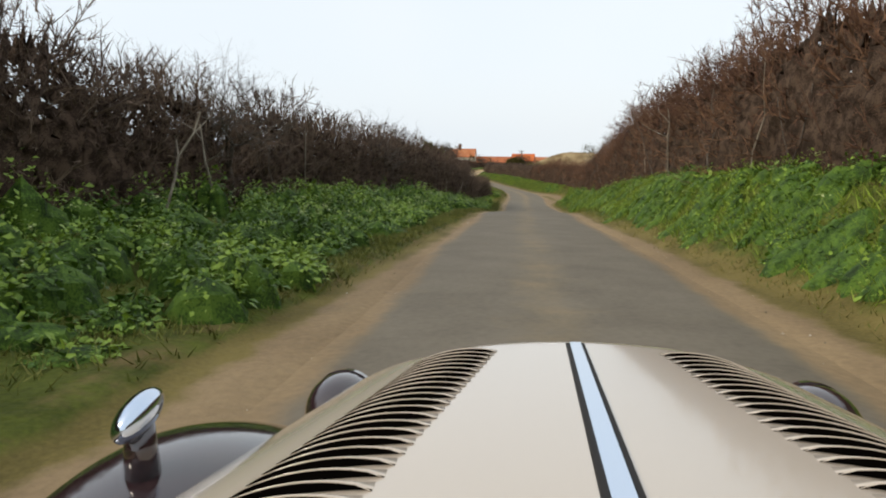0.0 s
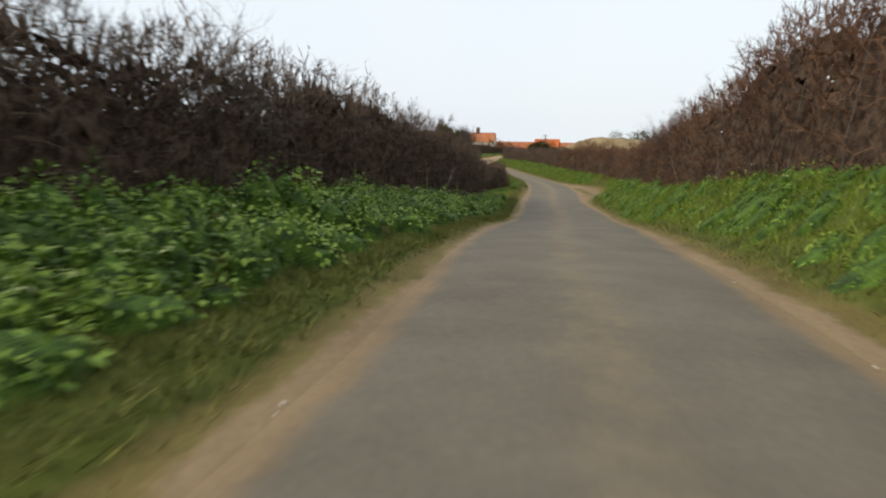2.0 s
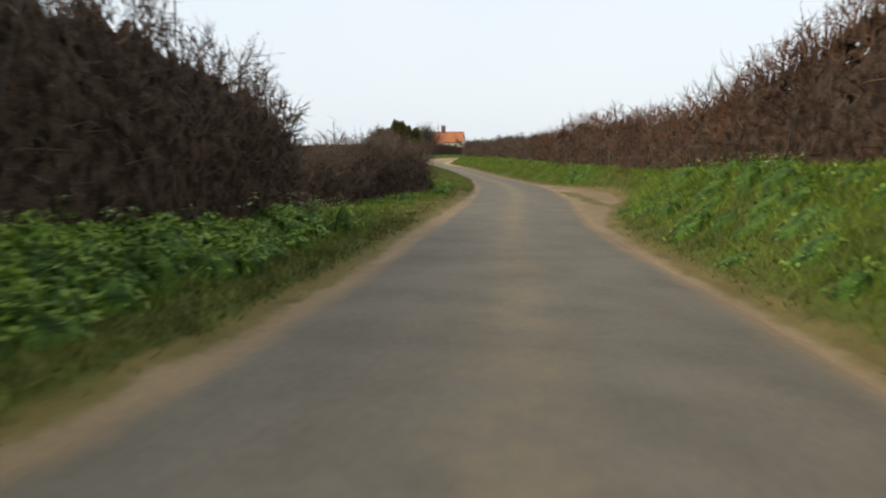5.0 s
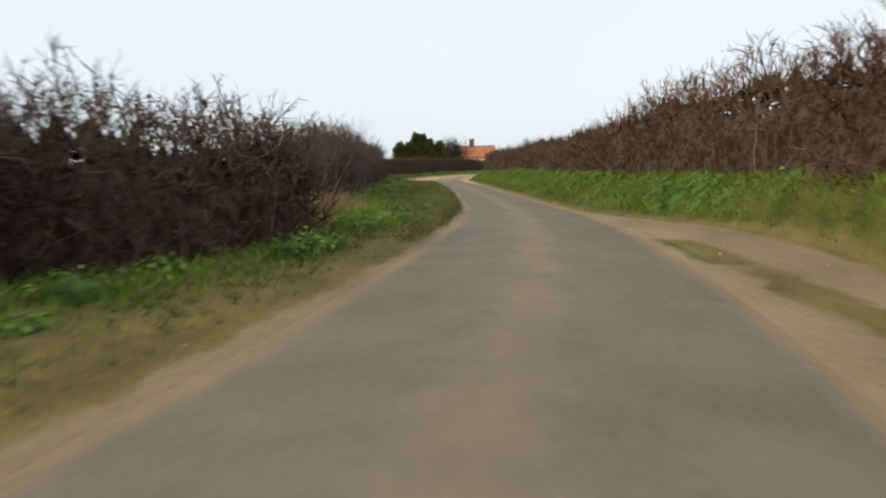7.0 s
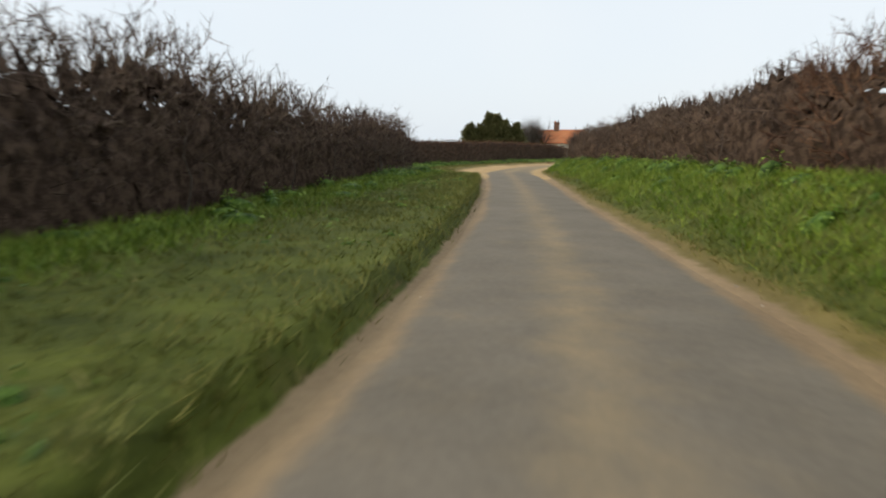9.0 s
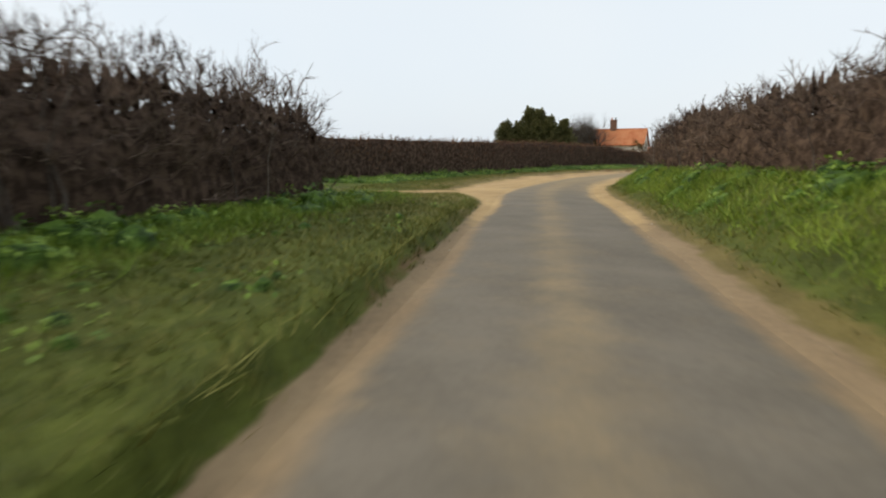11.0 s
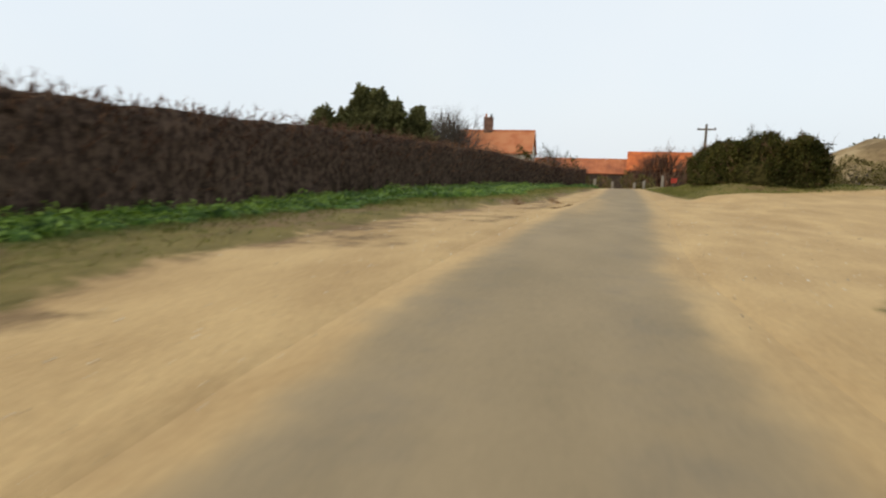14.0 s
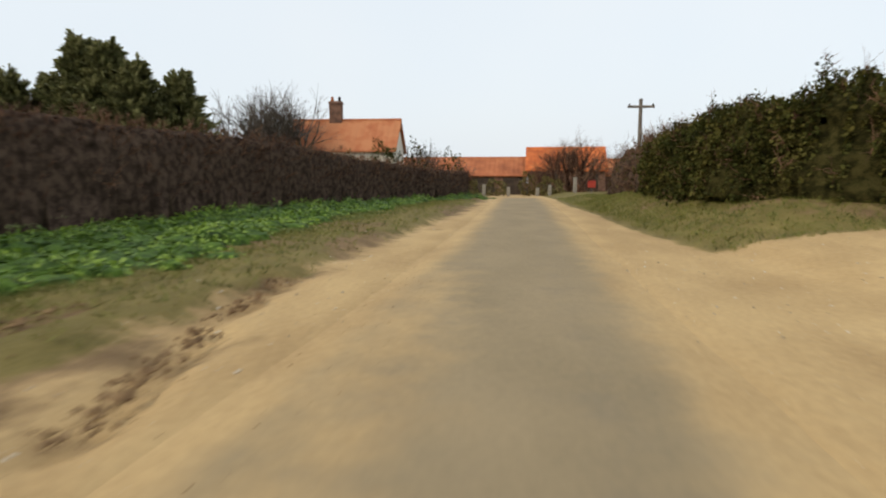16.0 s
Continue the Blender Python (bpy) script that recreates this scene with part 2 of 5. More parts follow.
def box(bm, x0, x1, y0, y1, z0, z1, bevel=0.0):
    m = Matrix.Translation(((x0 + x1) / 2, (y0 + y1) / 2, (z0 + z1) / 2)) @ Matrix.Diagonal((abs(x1 - x0), abs(y1 - y0), abs(z1 - z0), 1))
    r = bmesh.ops.create_cube(bm, size=1, matrix=m)
    if bevel:
        es = list({e for v in r["verts"] for e in v.link_edges})
        bmesh.ops.bevel(bm, geom=es, offset=bevel, segments=2, affect="EDGES")


def rod(bm, a, b, r0, r1, n=8):
    a, b = Vector(a), Vector(b)
    d = b - a
    m = Matrix.Translation((a + b) / 2) @ d.to_track_quat("Z", "Y").to_matrix().to_4x4()
    bmesh.ops.create_cone(bm, cap_ends=True, segments=n, radius1=r0, radius2=r1, depth=d.length, matrix=m)


def smoothstep(a, b, v):
    q = np.clip((v - a) / (b - a), 0, 1)
    return q * q * (3 - 2 * q)


def waves(x, y, seed=0, n=9, lo=0.15, hi=2.0):
    """A cheap smooth random field, about -1 to 1, for arrays."""
    g = np.random.default_rng(seed)
    out = 0
    for i in range(n):
        f = lo * (hi / lo) ** (i / (n - 1))
        a = g.uniform(0, 6.283)
        out = out + np.sin(f * 6.283 * (x * math.cos(a) + y * math.sin(a)) + g.uniform(0, 6.283)) / (1 + 0.5 * i)
    return out / 3.2


# ---------------------------------------------------------------- the plan, along y
PT = np.array([r[1:4] for r in ROWS if not 0 < r[0] < 0.1])
kx0 = (PT[1, 0] - PT[0, 0]) / (PT[1, 1] - PT[0, 1])
kx1 = (PT[-1, 0] - PT[-5, 0]) / (PT[-1, 1] - PT[-5, 1])
PY = np.concatenate([[-600, -40], PT[:, 1], [175, 200, 230, 2500]])
PX = np.concatenate([[-40 * kx0, -40 * kx0], PT[:, 0], PT[-1, 0] + kx1 * (np.array([175, 200, 230, 2500]).clip(0, 200) - PT[-1, 1])])
PZ = np.concatenate([[7.0, 5.9], PT[:, 2] - EYE, [-1.72, -2.1, -2.85, -3.0]])
PZ[2] = PT[0, 2] - EYE


def smooth_table(ys, vs, step=0.5, width=9):
    g = np.arange(-60, 240, step)
    v = np.interp(g, ys, vs)
    k = np.hanning(width * 2 + 3)
    v2 = np.convolve(np.pad(v, width + 1, mode="edge"), k / k.sum(), mode="valid")
    return g, v2[: len(g)]


GY, GX = smooth_table(PY, PX, width=5)
_, GZ = smooth_table(PY, PZ, width=7)


def cx(y):
    return np.where(np.asarray(y) > 239, GX[-1], np.interp(y, GY, GX))


def cz(y):
    y = np.asarray(y, float)
    return np.where((y < -59) | (y > 239), np.interp(y, PY, PZ), np.interp(y, GY, GZ))


def table(rows):
    ys, vs = zip(*rows)
    g, v = smooth_table(np.array(ys, float), np.array(vs, float), width=5)
    return lambda y: np.interp(y, g, v)


edge_l = table([(-40, -1.5), (0, -1.5), (10, -1.4), (20, -1.3), (27, -1.75), (33, -1.9), (40, -2.05), (48, -2.35), (58, -2.45), (66, -2.25), (72, -1.8), (77, -1.45), (85, -1.15), (93, -1.1), (105, -1.15),
                (113, -1.25), (119, -1.3), (126, -1.7), (134, -1.85), (141, -1.85), (152, -2.0), (157, -1.85), (163, -1.55), (175, -1.35), (200, -1.4)])
edge_r = table([(-40, 2.0), (0, 2.0), (8, 2.35), (14, 2.5), (20, 2.2), (30, 2.1), (42, 2.35), (51, 2.2), (58, 1.75), (62, 1.55), (66, 1.75), (70, 2.0), (74, 2.15), (86, 2.15), (92, 1.95), (100, 1.7), (108, 1.75), (114, 1.85), (120, 2.05), (127, 1.8),
                (134, 1.55), (140, 1.6), (146, 1.25), (153, 1.4), (165, 1.4), (185, 1.6), (200, 1.6)])
sand_l = table([(-40, 0.7), (0, 0.75), (8, 0.6), (14, 0.35), (22, 0.35), (40, 0.28), (55, 0.4), (64, 0.55), (72, 0.4), (78, 0.28), (84, 0.25), (100, 0.3), (112, 0.4), (119, 0.5), (122.7, 0.75), (124.2, 1.4), (126, 2.2), (128, 2.6), (134, 2.3), (141, 2.9), (145, 3.2), (151, 3.2), (155, 2.6), (159.5, 1.8), (163, 1.45), (175, 1.0), (195, 0.8)])
sand_r = table([(-40, 0.7), (0, 0.7), (12, 0.6), (25, 0.45), (40, 0.3), (58, 0.35), (62, 0.5), (65, 0.85), (69, 1.6), (72, 2.4), (77, 2.5), (79.5, 1.9), (82, 0.5), (86, 0.35), (100, 0.35), (114, 0.55), (124, 0.8), (130, 0.75), (136, 0.6), (141, 0.95), (143.5, 1.4), (145.5, 2.2), (148, 9.0), (160.5, 9.0), (164.0, 2.1), (172, 1.5), (186, 0.9), (195, 0.7)])
# road-side faces of the hedges, the height of the bank at their feet, and their tops, over the road
face_l = table([(-40, -6.2), (0, -6.2), (30, -6.0), (45, -5.6), (57, -5.2), (62, -6.0), (66.5, -5.8), (70, -4.7), (73, -3.75), (76, -3.5), (78, -3.9), (80, -5.2), (83, -6.0), (92, -6.2), (105, -6.2), (113, -5.9), (118.5, -5.65), (126, -8.5), (200, -8)])
face_r = table([(-40, 4.8), (0, 4.8), (30, 4.8), (60, 5.0), (74, 5.4), (80, 5.6), (88, 5.0), (100, 5.0), (120, 4.9), (130, 4.3), (140, 3.9), (200, 4.5)])
bank_l = table([(-40, 0.6), (0, 0.6), (40, 0.6), (56, 0.45), (63, 0.1), (80, 0.12), (95, 0.25), (112, 0.3), (119, 0.2), (126, 0.1), (200, 0.12)])
bank_r = table([(-40, 1.3), (0, 1.3), (30, 1.3), (45, 1.5), (60, 1.4), (75, 0.95), (90, 1.0), (120, 0.9), (133, 0.8), (139, 0.5), (144, 0.28), (148, 0.1), (154, 0.0), (164, 0.0), (170, 0.2), (200, 0.3)])
top_l = table([(-40, 3.6), (0, 3.6), (14, 3.8), (28, 3.95), (34, 4.35), (38, 4.55), (45, 4.5), (52, 4.25), (57, 3.9), (61, 2.9), (63, 1.75), (64.5, 1.65), (66.5, 2.15), (69.5, 2.6), (72.5, 2.25), (76, 2.15), (79, 2.1), (84, 2.75), (88, 3.2), (93, 3.65), (98, 3.15), (104, 2.9), (110, 3.3), (119, 3.3)])
top_r = table([(-40, 4.9), (0, 4.9), (20, 5.0), (30, 5.35), (35, 6.15), (40, 5.6), (50, 5.5), (58, 5.2), (66, 4.2), (74, 3.5), (80, 4.0), (84, 4.1), (88, 4.1), (92, 3.6), (105, 3.2), (120, 3.05), (132, 2.95), (140, 2.85)])


def track(x, y):
    """Nearness (1 inside) to the sandy track that leaves the road to the left and runs back behind the hedge."""
    d = np.full(np.shape(x), 99.0)
    for ax, ay, bx, by in ((-18.6, 127.0, -22.0, 122.6), (-22.0, 122.6, -25.5, 117.0), (-25.5, 117.0, -33.0, 104.0)):
        dx, dy = bx - ax, by - ay
        q = np.clip(((x - ax) * dx + (y - ay) * dy) / (dx * dx + dy * dy), 0, 1)
        d = np.minimum(d, np.hypot(x - ax - q * dx, y - ay - q * dy))
    return smoothstep(1.9, 0.8, d)


def ground_z(x, y):
    """The height of the ground sheet."""
    x, y = np.asarray(x, float), np.asarray(y, float)
    u = x - cx(y)
    el, er = edge_l(y), edge_r(y)
    dl, dr = el - sand_l(y) - u, u - er - sand_r(y)        # metres beyond the bare strips
    wl_, wr_ = np.maximum(0.6, el - sand_l(y) - face_l(y)), np.maximum(0.6, face_r(y) - er - sand_r(y))
    lip_l = 0.10 + 0.12 * smoothstep(76, 84, y) * smoothstep(120, 114, y)
    zl = lip_l * smoothstep(0, 0.35 - 0.2 * smoothstep(74, 80, y) * smoothstep(121, 117, y), dl) + (bank_l(y) - lip_l).clip(0) * smoothstep(0.2, 1.0, dl / wl_)
    zr = 0.08 * smoothstep(0, 0.4, dr) * smoothstep(145, 138, y) + bank_r(y) * smoothstep(0.05, 1.0, dr / wr_)
    z = np.where(dl > 0, zl, 0) * (1 - track(x, y)) + np.where(dr > 0, zr, 0)
    z = z + 0.30 * smoothstep(151, 165, y) * smoothstep(192, 180, y) * smoothstep(2.6, 6.0, u) * smoothstep(45, 28, u)    # the yard rises towards the bush
    z = z + 0.35 * smoothstep(168.6, 171.0, y) * smoothstep(195, 186, y) * smoothstep(3.4, 5.4, u) * smoothstep(45, 28, u)    # and the bush stands on a low bank
    off = np.maximum(el - u, u - er)
    z = z + 0.02 * waves(x, y, 3, lo=0.2, hi=1.6) * smoothstep(0.0, 0.8, off) - 0.05 * smoothstep(0.3, -0.15, off)
    far = smoothstep(40, 300, np.abs(u))
    return cz(y) + z + far * 1.2 * waves(x / 60, y / 60, 5) - 0.03 * (y - 270).clip(0) - 0.02 * (np.abs(u) - 120).clip(0)


# ---------------------------------------------------------------- ground and road
def sheet(name, xs, ys, mat, zf, attrs):
    """A grid whose rows run across the road at ys, with columns at xs metres beside its middle line."""
    U, Y = np.meshgrid(xs, ys)
    X = U + cx(Y)
    Z = zf(X, Y)
    v = np.stack([X.ravel(), Y.ravel(), Z.ravel()], 1)
    a = np.arange(len(ys) - 1)[:, None] * len(xs) + np.arange(len(xs) - 1)
    a = a.ravel()
    f = np.stack([a, a + 1, a + len(xs) + 1, a + len(xs)], 1)
    me = mesh_of(name, v, f, mat, smooth=True)
    for key, fn in attrs.items():
        at = me.attributes.new(key, "FLOAT", "POINT")
        at.data.foreach_set("value", np.asarray(fn(X, Y, U), np.float32).ravel())
    return new(name, me)


def sand_mask(x, y, u):
    dl, dr = edge_l(y) - sand_l(y) - u, u - edge_r(y) - sand_r(y)
    rough = 0.12 * waves(x, y, 11, lo=0.1, hi=1.2)
    wide = smoothstep(120, 130, y)
    island = np.exp(-((u - 2.95 + 0.05 * (y - 70)) / 0.42) ** 2) * smoothstep(68, 69.5, y) * smoothstep(77, 74.5, y) * smoothstep(-1.1, -0.2, waves(x, y, 27, lo=0.2, hi=1.0))
    v = smoothstep(74, 80, y) * smoothstep(121, 117, y)
    m = (1 - 0.95 * island) * np.maximum(1 - smoothstep(-0.55 - 0.5 * wide + 0.38 * v, 0.25 + 0.9 * wide - 0.15 * v, dl + rough * (1 - 0.6 * v)), 0) * (1 - smoothstep(-0.5, 0.3, dr + rough))
    m = m * (1 - 0.5 * smoothstep(-0.2, 0.5, waves(x, y, 41, lo=0.15, hi=1.2)) * smoothstep(128, 146, y) * (u < 0) * smoothstep(0.1, 0.6, edge_l(y) - u))
    yard = smoothstep(0, 2, y - 145.4 - 0.5 * (u - 3.3).clip(0)) * smoothstep(169.2, 167.6, y - 0.3 * (u - 5.5).clip(0)) * smoothstep(60, 50, u) * (u > 1)
    return np.clip(np.maximum(np.maximum(m, track(x, y)), yard), 0, 1)


def dry_mask(x, y, u):
    dl, dr = edge_l(y) - sand_l(y) - u, u - edge_r(y) - sand_r(y)
    left = (1 - smoothstep(0.0, 0.35, dl)) * (dl > -2) * (u < 0) * (1 - 0.7 * smoothstep(74, 82, y) * smoothstep(121, 118, y))
    right = (1 - smoothstep(0.0, 0.9 - 0.35 * smoothstep(16, 24, y), dr)) * (dr > -2) * (u > 0)
    flat = 1.15 * smoothstep(55, 60, y) * smoothstep(80, 71, y) * (u < 0) * smoothstep(-6.3, -4.6, u - 1.4 * smoothstep(67, 73, y))
    late = 1.25 * smoothstep(122, 130, y) * (u < 0) * (1 - smoothstep(1.2, 3.0, dl))
    bush = 0.7 * smoothstep(163, 166, y) * (u > 0) * smoothstep(34, 26, u)
    bay = 0.6 * smoothstep(108, 117, y) * smoothstep(127, 123, y) * (u < 0)
    return np.clip(0.08 + 0.8 * np.maximum.reduce([left, right, flat, late, bush, bay]), 0, 1)


def rut(x, y, u):
    """The broken wheel rut in the bare strip before the farm."""
    mid = -2.35 - 0.13 * (y - 161) + 0.12 * waves(x, y, 21, lo=0.15, hi=0.8)
    band = np.exp(-((u - mid) / 0.22) ** 2)
    gaps = np.maximum(smoothstep(-0.1, 0.2, waves(x, y, 22, lo=0.25, hi=1.0)), 0.85 * smoothstep(160.6, 161, y) * smoothstep(163.2, 162.6, y))
    second = 0.9 * np.exp(-((u + 3.5 + 0.16 * (y - 159)) / 0.26) ** 2) * smoothstep(156.6, 157.6, y) * smoothstep(164.5, 163, y) * smoothstep(0.0, 0.35, waves(x, y, 24, lo=0.3, hi=1.1))
    third = 0.8 * np.exp(-((u + 1.95 - 0.25 * (y - 157.8)) / 0.2) ** 2) * smoothstep(157.0, 157.6, y) * smoothstep(160.5, 159.8, y)
    return np.clip(second + third + band * smoothstep(160.1, 160.8, y) * smoothstep(167.2, 165.6, y) * gaps, 0, 1)


def soil_and_shade_mask(x, y, u):
    dl = edge_l(y) - sand_l(y) - u
    # bare soil along the lip, which also paints the shade under its grass
    lip = 0.75 * np.exp(-((dl - 0.02) / 0.075) ** 2) * smoothstep(-0.5, 0.4, waves(x, y, 29, lo=0.1, hi=0.9)) * smoothstep(74, 80, y) * smoothstep(120, 114, y)
    start = np.exp(-((dl - 0.35) / 0.35) ** 2) * smoothstep(26, 14, y)
    under = smoothstep(-0.6, 0.4, face_l(y) - u) * smoothstep(121, 118, y) + smoothstep(-0.4, 0.4, u - face_r(y)) * (y < 134)
    ruts = 1.2 * rut(x, y, u)
    bare = 0.9 * smoothstep(134, 142, y) * (u < 0) * smoothstep(0.3, -0.3, dl)
    # brown patches by the bush: soil colour used for the shade there too
    shade = 0.7 * smoothstep(-0.2, 0.5, waves(x, y, 31, lo=0.15, hi=1.1)) * smoothstep(167, 170, y) * smoothstep(190, 184, y) * (u > 0) * smoothstep(3.0, 4.2, u)
    scuff = (0.68 + 0.25 * smoothstep(154, 158, y)) * smoothstep(-0.3 - 0.25 * smoothstep(150, 156, y), 0.4, waves(x, y, 26, lo=0.12, hi=1.4)) * smoothstep(124, 132, y) * (u < 0) * smoothstep(-1.2, -0.2, dl) * smoothstep(3.3, 2.1, dl)
    return np.clip(np.maximum.reduce([lip, bare, scuff, shade, 0.45 * start, 0.8 * under.clip(0, 1) * smoothstep(30, 14, np.abs(u)), ruts]), 0, 1)


near_x = np.concatenate([np.arange(-26, -12, 0.6), np.arange(-12, -4, 0.4), np.arange(-4, -2.4, 0.16), np.arange(-2.4, -0.9, 0.07), np.arange(-0.9, 6, 0.16), np.arange(6, 16, 0.4)])
far_x = np.array([18, 21, 25, 30, 36, 45, 60, 80, 110, 160, 240, 400, 700, 1200, 2200])
cols = np.concatenate([-far_x[::-1] - 10, near_x, far_x])
rows_y = np.concatenate([[-2000, -900, -400, -200, -120, -80, -55, -40, -30, -22, -16], np.arange(-12, 150, 0.45), np.arange(150, 170, 0.16), np.arange(170, 205, 0.45), np.arange(206, 240, 3), [245, 255, 270, 300, 350, 420, 520, 700, 1000, 1600, 2500]])
ground = sheet("ground", cols, rows_y, M_GROUND, lambda x, y: ground_z(x, y) - 0.11 * rut(x, y, x - cx(y)), {"silt": lambda x, y, u: sand_mask(x, y, u) * smoothstep(130, 120, y), "sand": lambda x, y, u: sand_mask(x, y, u) * smoothstep(110, 120, y), "dry": dry_mask, "soil": soil_and_shade_mask})
tagged(ground, "grassy verges, sandy bare strips and fields beside the lane", "ground", kind="structure")


def road_sheet():
    ys = np.concatenate([np.arange(-30, 200, 0.5)])
    n = 21
    q = np.linspace(0, 1, n)
    L, R = edge_l(ys)[:, None], edge_r(ys)[:, None]
    rim = 0.10 * waves(ys * 1.0, ys * 0.3, 33, lo=0.2, hi=1.6)[:, None]
    U = (L - 0.14 + rim) + (R - L + 0.28 - 2 * rim) * q[None, :]
    Y = np.repeat(ys[:, None], n, 1)
    X = U + cx(Y)
    Z = cz(Y) + 0.03 * (1 - (2 * q[None, :] - 1) ** 2) - 0.03 * smoothstep(0.72, 1.0, np.abs(2 * q[None, :] - 1)) + 0.004
    v = np.stack([X.ravel(), Y.ravel(), Z.ravel()], 1)
    a = (np.arange(len(ys) - 1)[:, None] * n + np.arange(n - 1)).ravel()
    me = mesh_of("road", v, np.stack([a, a + 1, a + n + 1, a + n], 1), M_ROAD, smooth=True)
    e = np.minimum(U - L, R - U)
    late = smoothstep(118, 146, Y)
    sand = 1 - smoothstep(-0.12, 0.34 + 0.55 * late, e + 0.1 * waves(X, Y, 31, lo=0.1, hi=0.9))
    blot = smoothstep(151, 157, Y) * np.exp(-((U + 1.0) / 0.62) ** 2) * smoothstep(169, 164.5, Y) * 0.6
    crown = smoothstep(148, 156, Y) * smoothstep(192, 178, Y)
    mid = 0.42 * np.exp(-((q[None, :] - 0.48) / 0.11) ** 2) + 0.16 * smoothstep(45, 75, Y) + 0.62 * late + crown * 0.35 * np.exp(-((U + 0.10) / 0.13) ** 2) + 0.55 * smoothstep(0.9, 0.1, e) * late
    for key, val in (("silt", sand * smoothstep(130, 120, Y)), ("sand", np.maximum(sand * smoothstep(110, 120, Y), blot)), ("dust", mid)):
        me.attributes.new(key, "FLOAT", "POINT").data.foreach_set("value", np.clip(val, 0, 1).astype(np.float32).ravel())
    return tagged(new("road", me), "narrow grey asphalt lane with a dusty crown and sandy edges", "road", kind="structure")


road_sheet()


# ---------------------------------------------------------------- plants
def spikes(base, way, length, radius, bend=0.0, seed=0):
    """Slender three-sided twigs, each a pyramid."""
    g = np.random.default_rng(seed)
    n = len(base)
    way = way / np.linalg.norm(way, axis=1, keepdims=True)
    ref = g.normal(size=(n, 3))
    a = np.cross(way, ref)
    a /= np.linalg.norm(a, axis=1, keepdims=True) + 1e-9
    b = np.cross(way, a)
    v = np.empty((n, 4, 3))
    for i in range(3):
        c, s = math.cos(2.094 * i), math.sin(2.094 * i)
        v[:, i] = base + radius[:, None] * (c * a + s * b)
    v[:, 3] = base + way * length[:, None]
    k = np.arange(n)[:, None] * 4
    f = np.concatenate([k + [0, 1, 3], k + [1, 2, 3], k + [2, 0, 3]])
    return v.reshape(-1, 3), f


def leaves(at, out, size, seed=0, wide=0.36):
    """Bent diamond leaves: at each place, along out, size long."""
    g = np.random.default_rng(seed)
    n = len(at)
    out = out / np.linalg.norm(out, axis=1, keepdims=True)
    side = np.cross(out, [0, 0, 1]) + 0.35 * g.normal(size=(n, 3))
    side /= np.linalg.norm(side, axis=1, keepdims=True) + 1e-9
    v = np.empty((n, 4, 3))
    s = size[:, None]
    v[:, 0] = at
    v[:, 1] = at + out * s * 0.55 + side * s * wide
    v[:, 2] = at + out * s * 0.55 - side * s * wide
    v[:, 3] = at + out * s + np.array([0, 0, -0.22]) * s
    k = np.arange(n)[:, None] * 4
    f = np.concatenate([k + [0, 1, 2], k + [1, 3, 2]])
    return v.reshape(-1, 3), f


def limb_mesh(segs, sides=5):
    """Tapered tubes from rows of start, end, first radius, last radius."""
    segs = np.asarray(segs, float)
    a, b, r0, r1 = segs[:, :3], segs[:, 3:6], segs[:, 6], segs[:, 7]
    d = b - a
    d /= np.linalg.norm(d, axis=1, keepdims=True) + 1e-9
    ref = np.where(np.abs(d[:, 2:3]) < 0.9, np.array([[0, 0, 1.0]]), np.array([[1.0, 0, 0]]))
    p = np.cross(d, ref)
    p /= np.linalg.norm(p, axis=1, keepdims=True) + 1e-9
    q = np.cross(d, p)
    n = len(segs)
    v = np.empty((n, 2 * sides, 3))
    for i in range(sides):
        c, s = math.cos(6.283 * i / sides), math.sin(6.283 * i / sides)
        v[:, i] = a + r0[:, None] * (c * p + s * q)
        v[:, sides + i] = b + r1[:, None] * (c * p + s * q)
    k = np.arange(n)[:, None] * 2 * sides
    f = []
    for i in range(sides):
        j = (i + 1) % sides
        f.append(np.concatenate([k + i, k + j, k + sides + j, k + sides + i], 1))
    return v.reshape(-1, 3), np.concatenate(f)


def tube(name, pts, radii, mat, sides=6):
    """One bent tapering tube through the points."""
    pts = np.asarray(pts, float)
    d = np.gradient(pts, axis=0)
    d /= np.linalg.norm(d, axis=1, keepdims=True) + 1e-9
    p = np.cross(d, [0.31, 0.95, 0.05])
    p /= np.linalg.norm(p, axis=1, keepdims=True) + 1e-9
    q = np.cross(d, p)
    r = np.asarray(radii, float)[:, None]
    v = np.stack([pts + r * (math.cos(6.283 * i / sides) * p + math.sin(6.283 * i / sides) * q) for i in range(sides)], 1).reshape(-1, 3)
    f = [(k * sides + i, k * sides + (i + 1) % sides, (k + 1) * sides + (i + 1) % sides, (k + 1) * sides + i) for k in range(len(pts) - 1) for i in range(sides)]
    return mesh_of(name, v, f, mat, smooth=True)


def grow(g, at, way, length, radius, depth, segs, droop=0.0, spread=0.6):
    at, way = np.array(at, float), np.array(way, float)
    steps = 3 if depth > 1 else 2
    for i in range(steps):
        way = way / np.linalg.norm(way) + g.normal(size=3) * 0.16 + np.array([0, 0, 0.05 - droop])
        way /= np.linalg.norm(way)
        nxt = at + way * length / steps
        r1 = radius * (1 - 0.45 / steps)
        segs.append([*at, *nxt, radius, r1])
        if depth > 0 and (i > 0 or depth < 3):
            for _ in range(2 if i < steps - 1 else 3):
                turn = g.normal(size=3) * spread
                grow(g, nxt, way + turn, length * g.uniform(0.55, 0.8), r1 * g.uniform(0.45, 0.65), depth - 1, segs, droop, spread)
        at, radius = nxt, r1


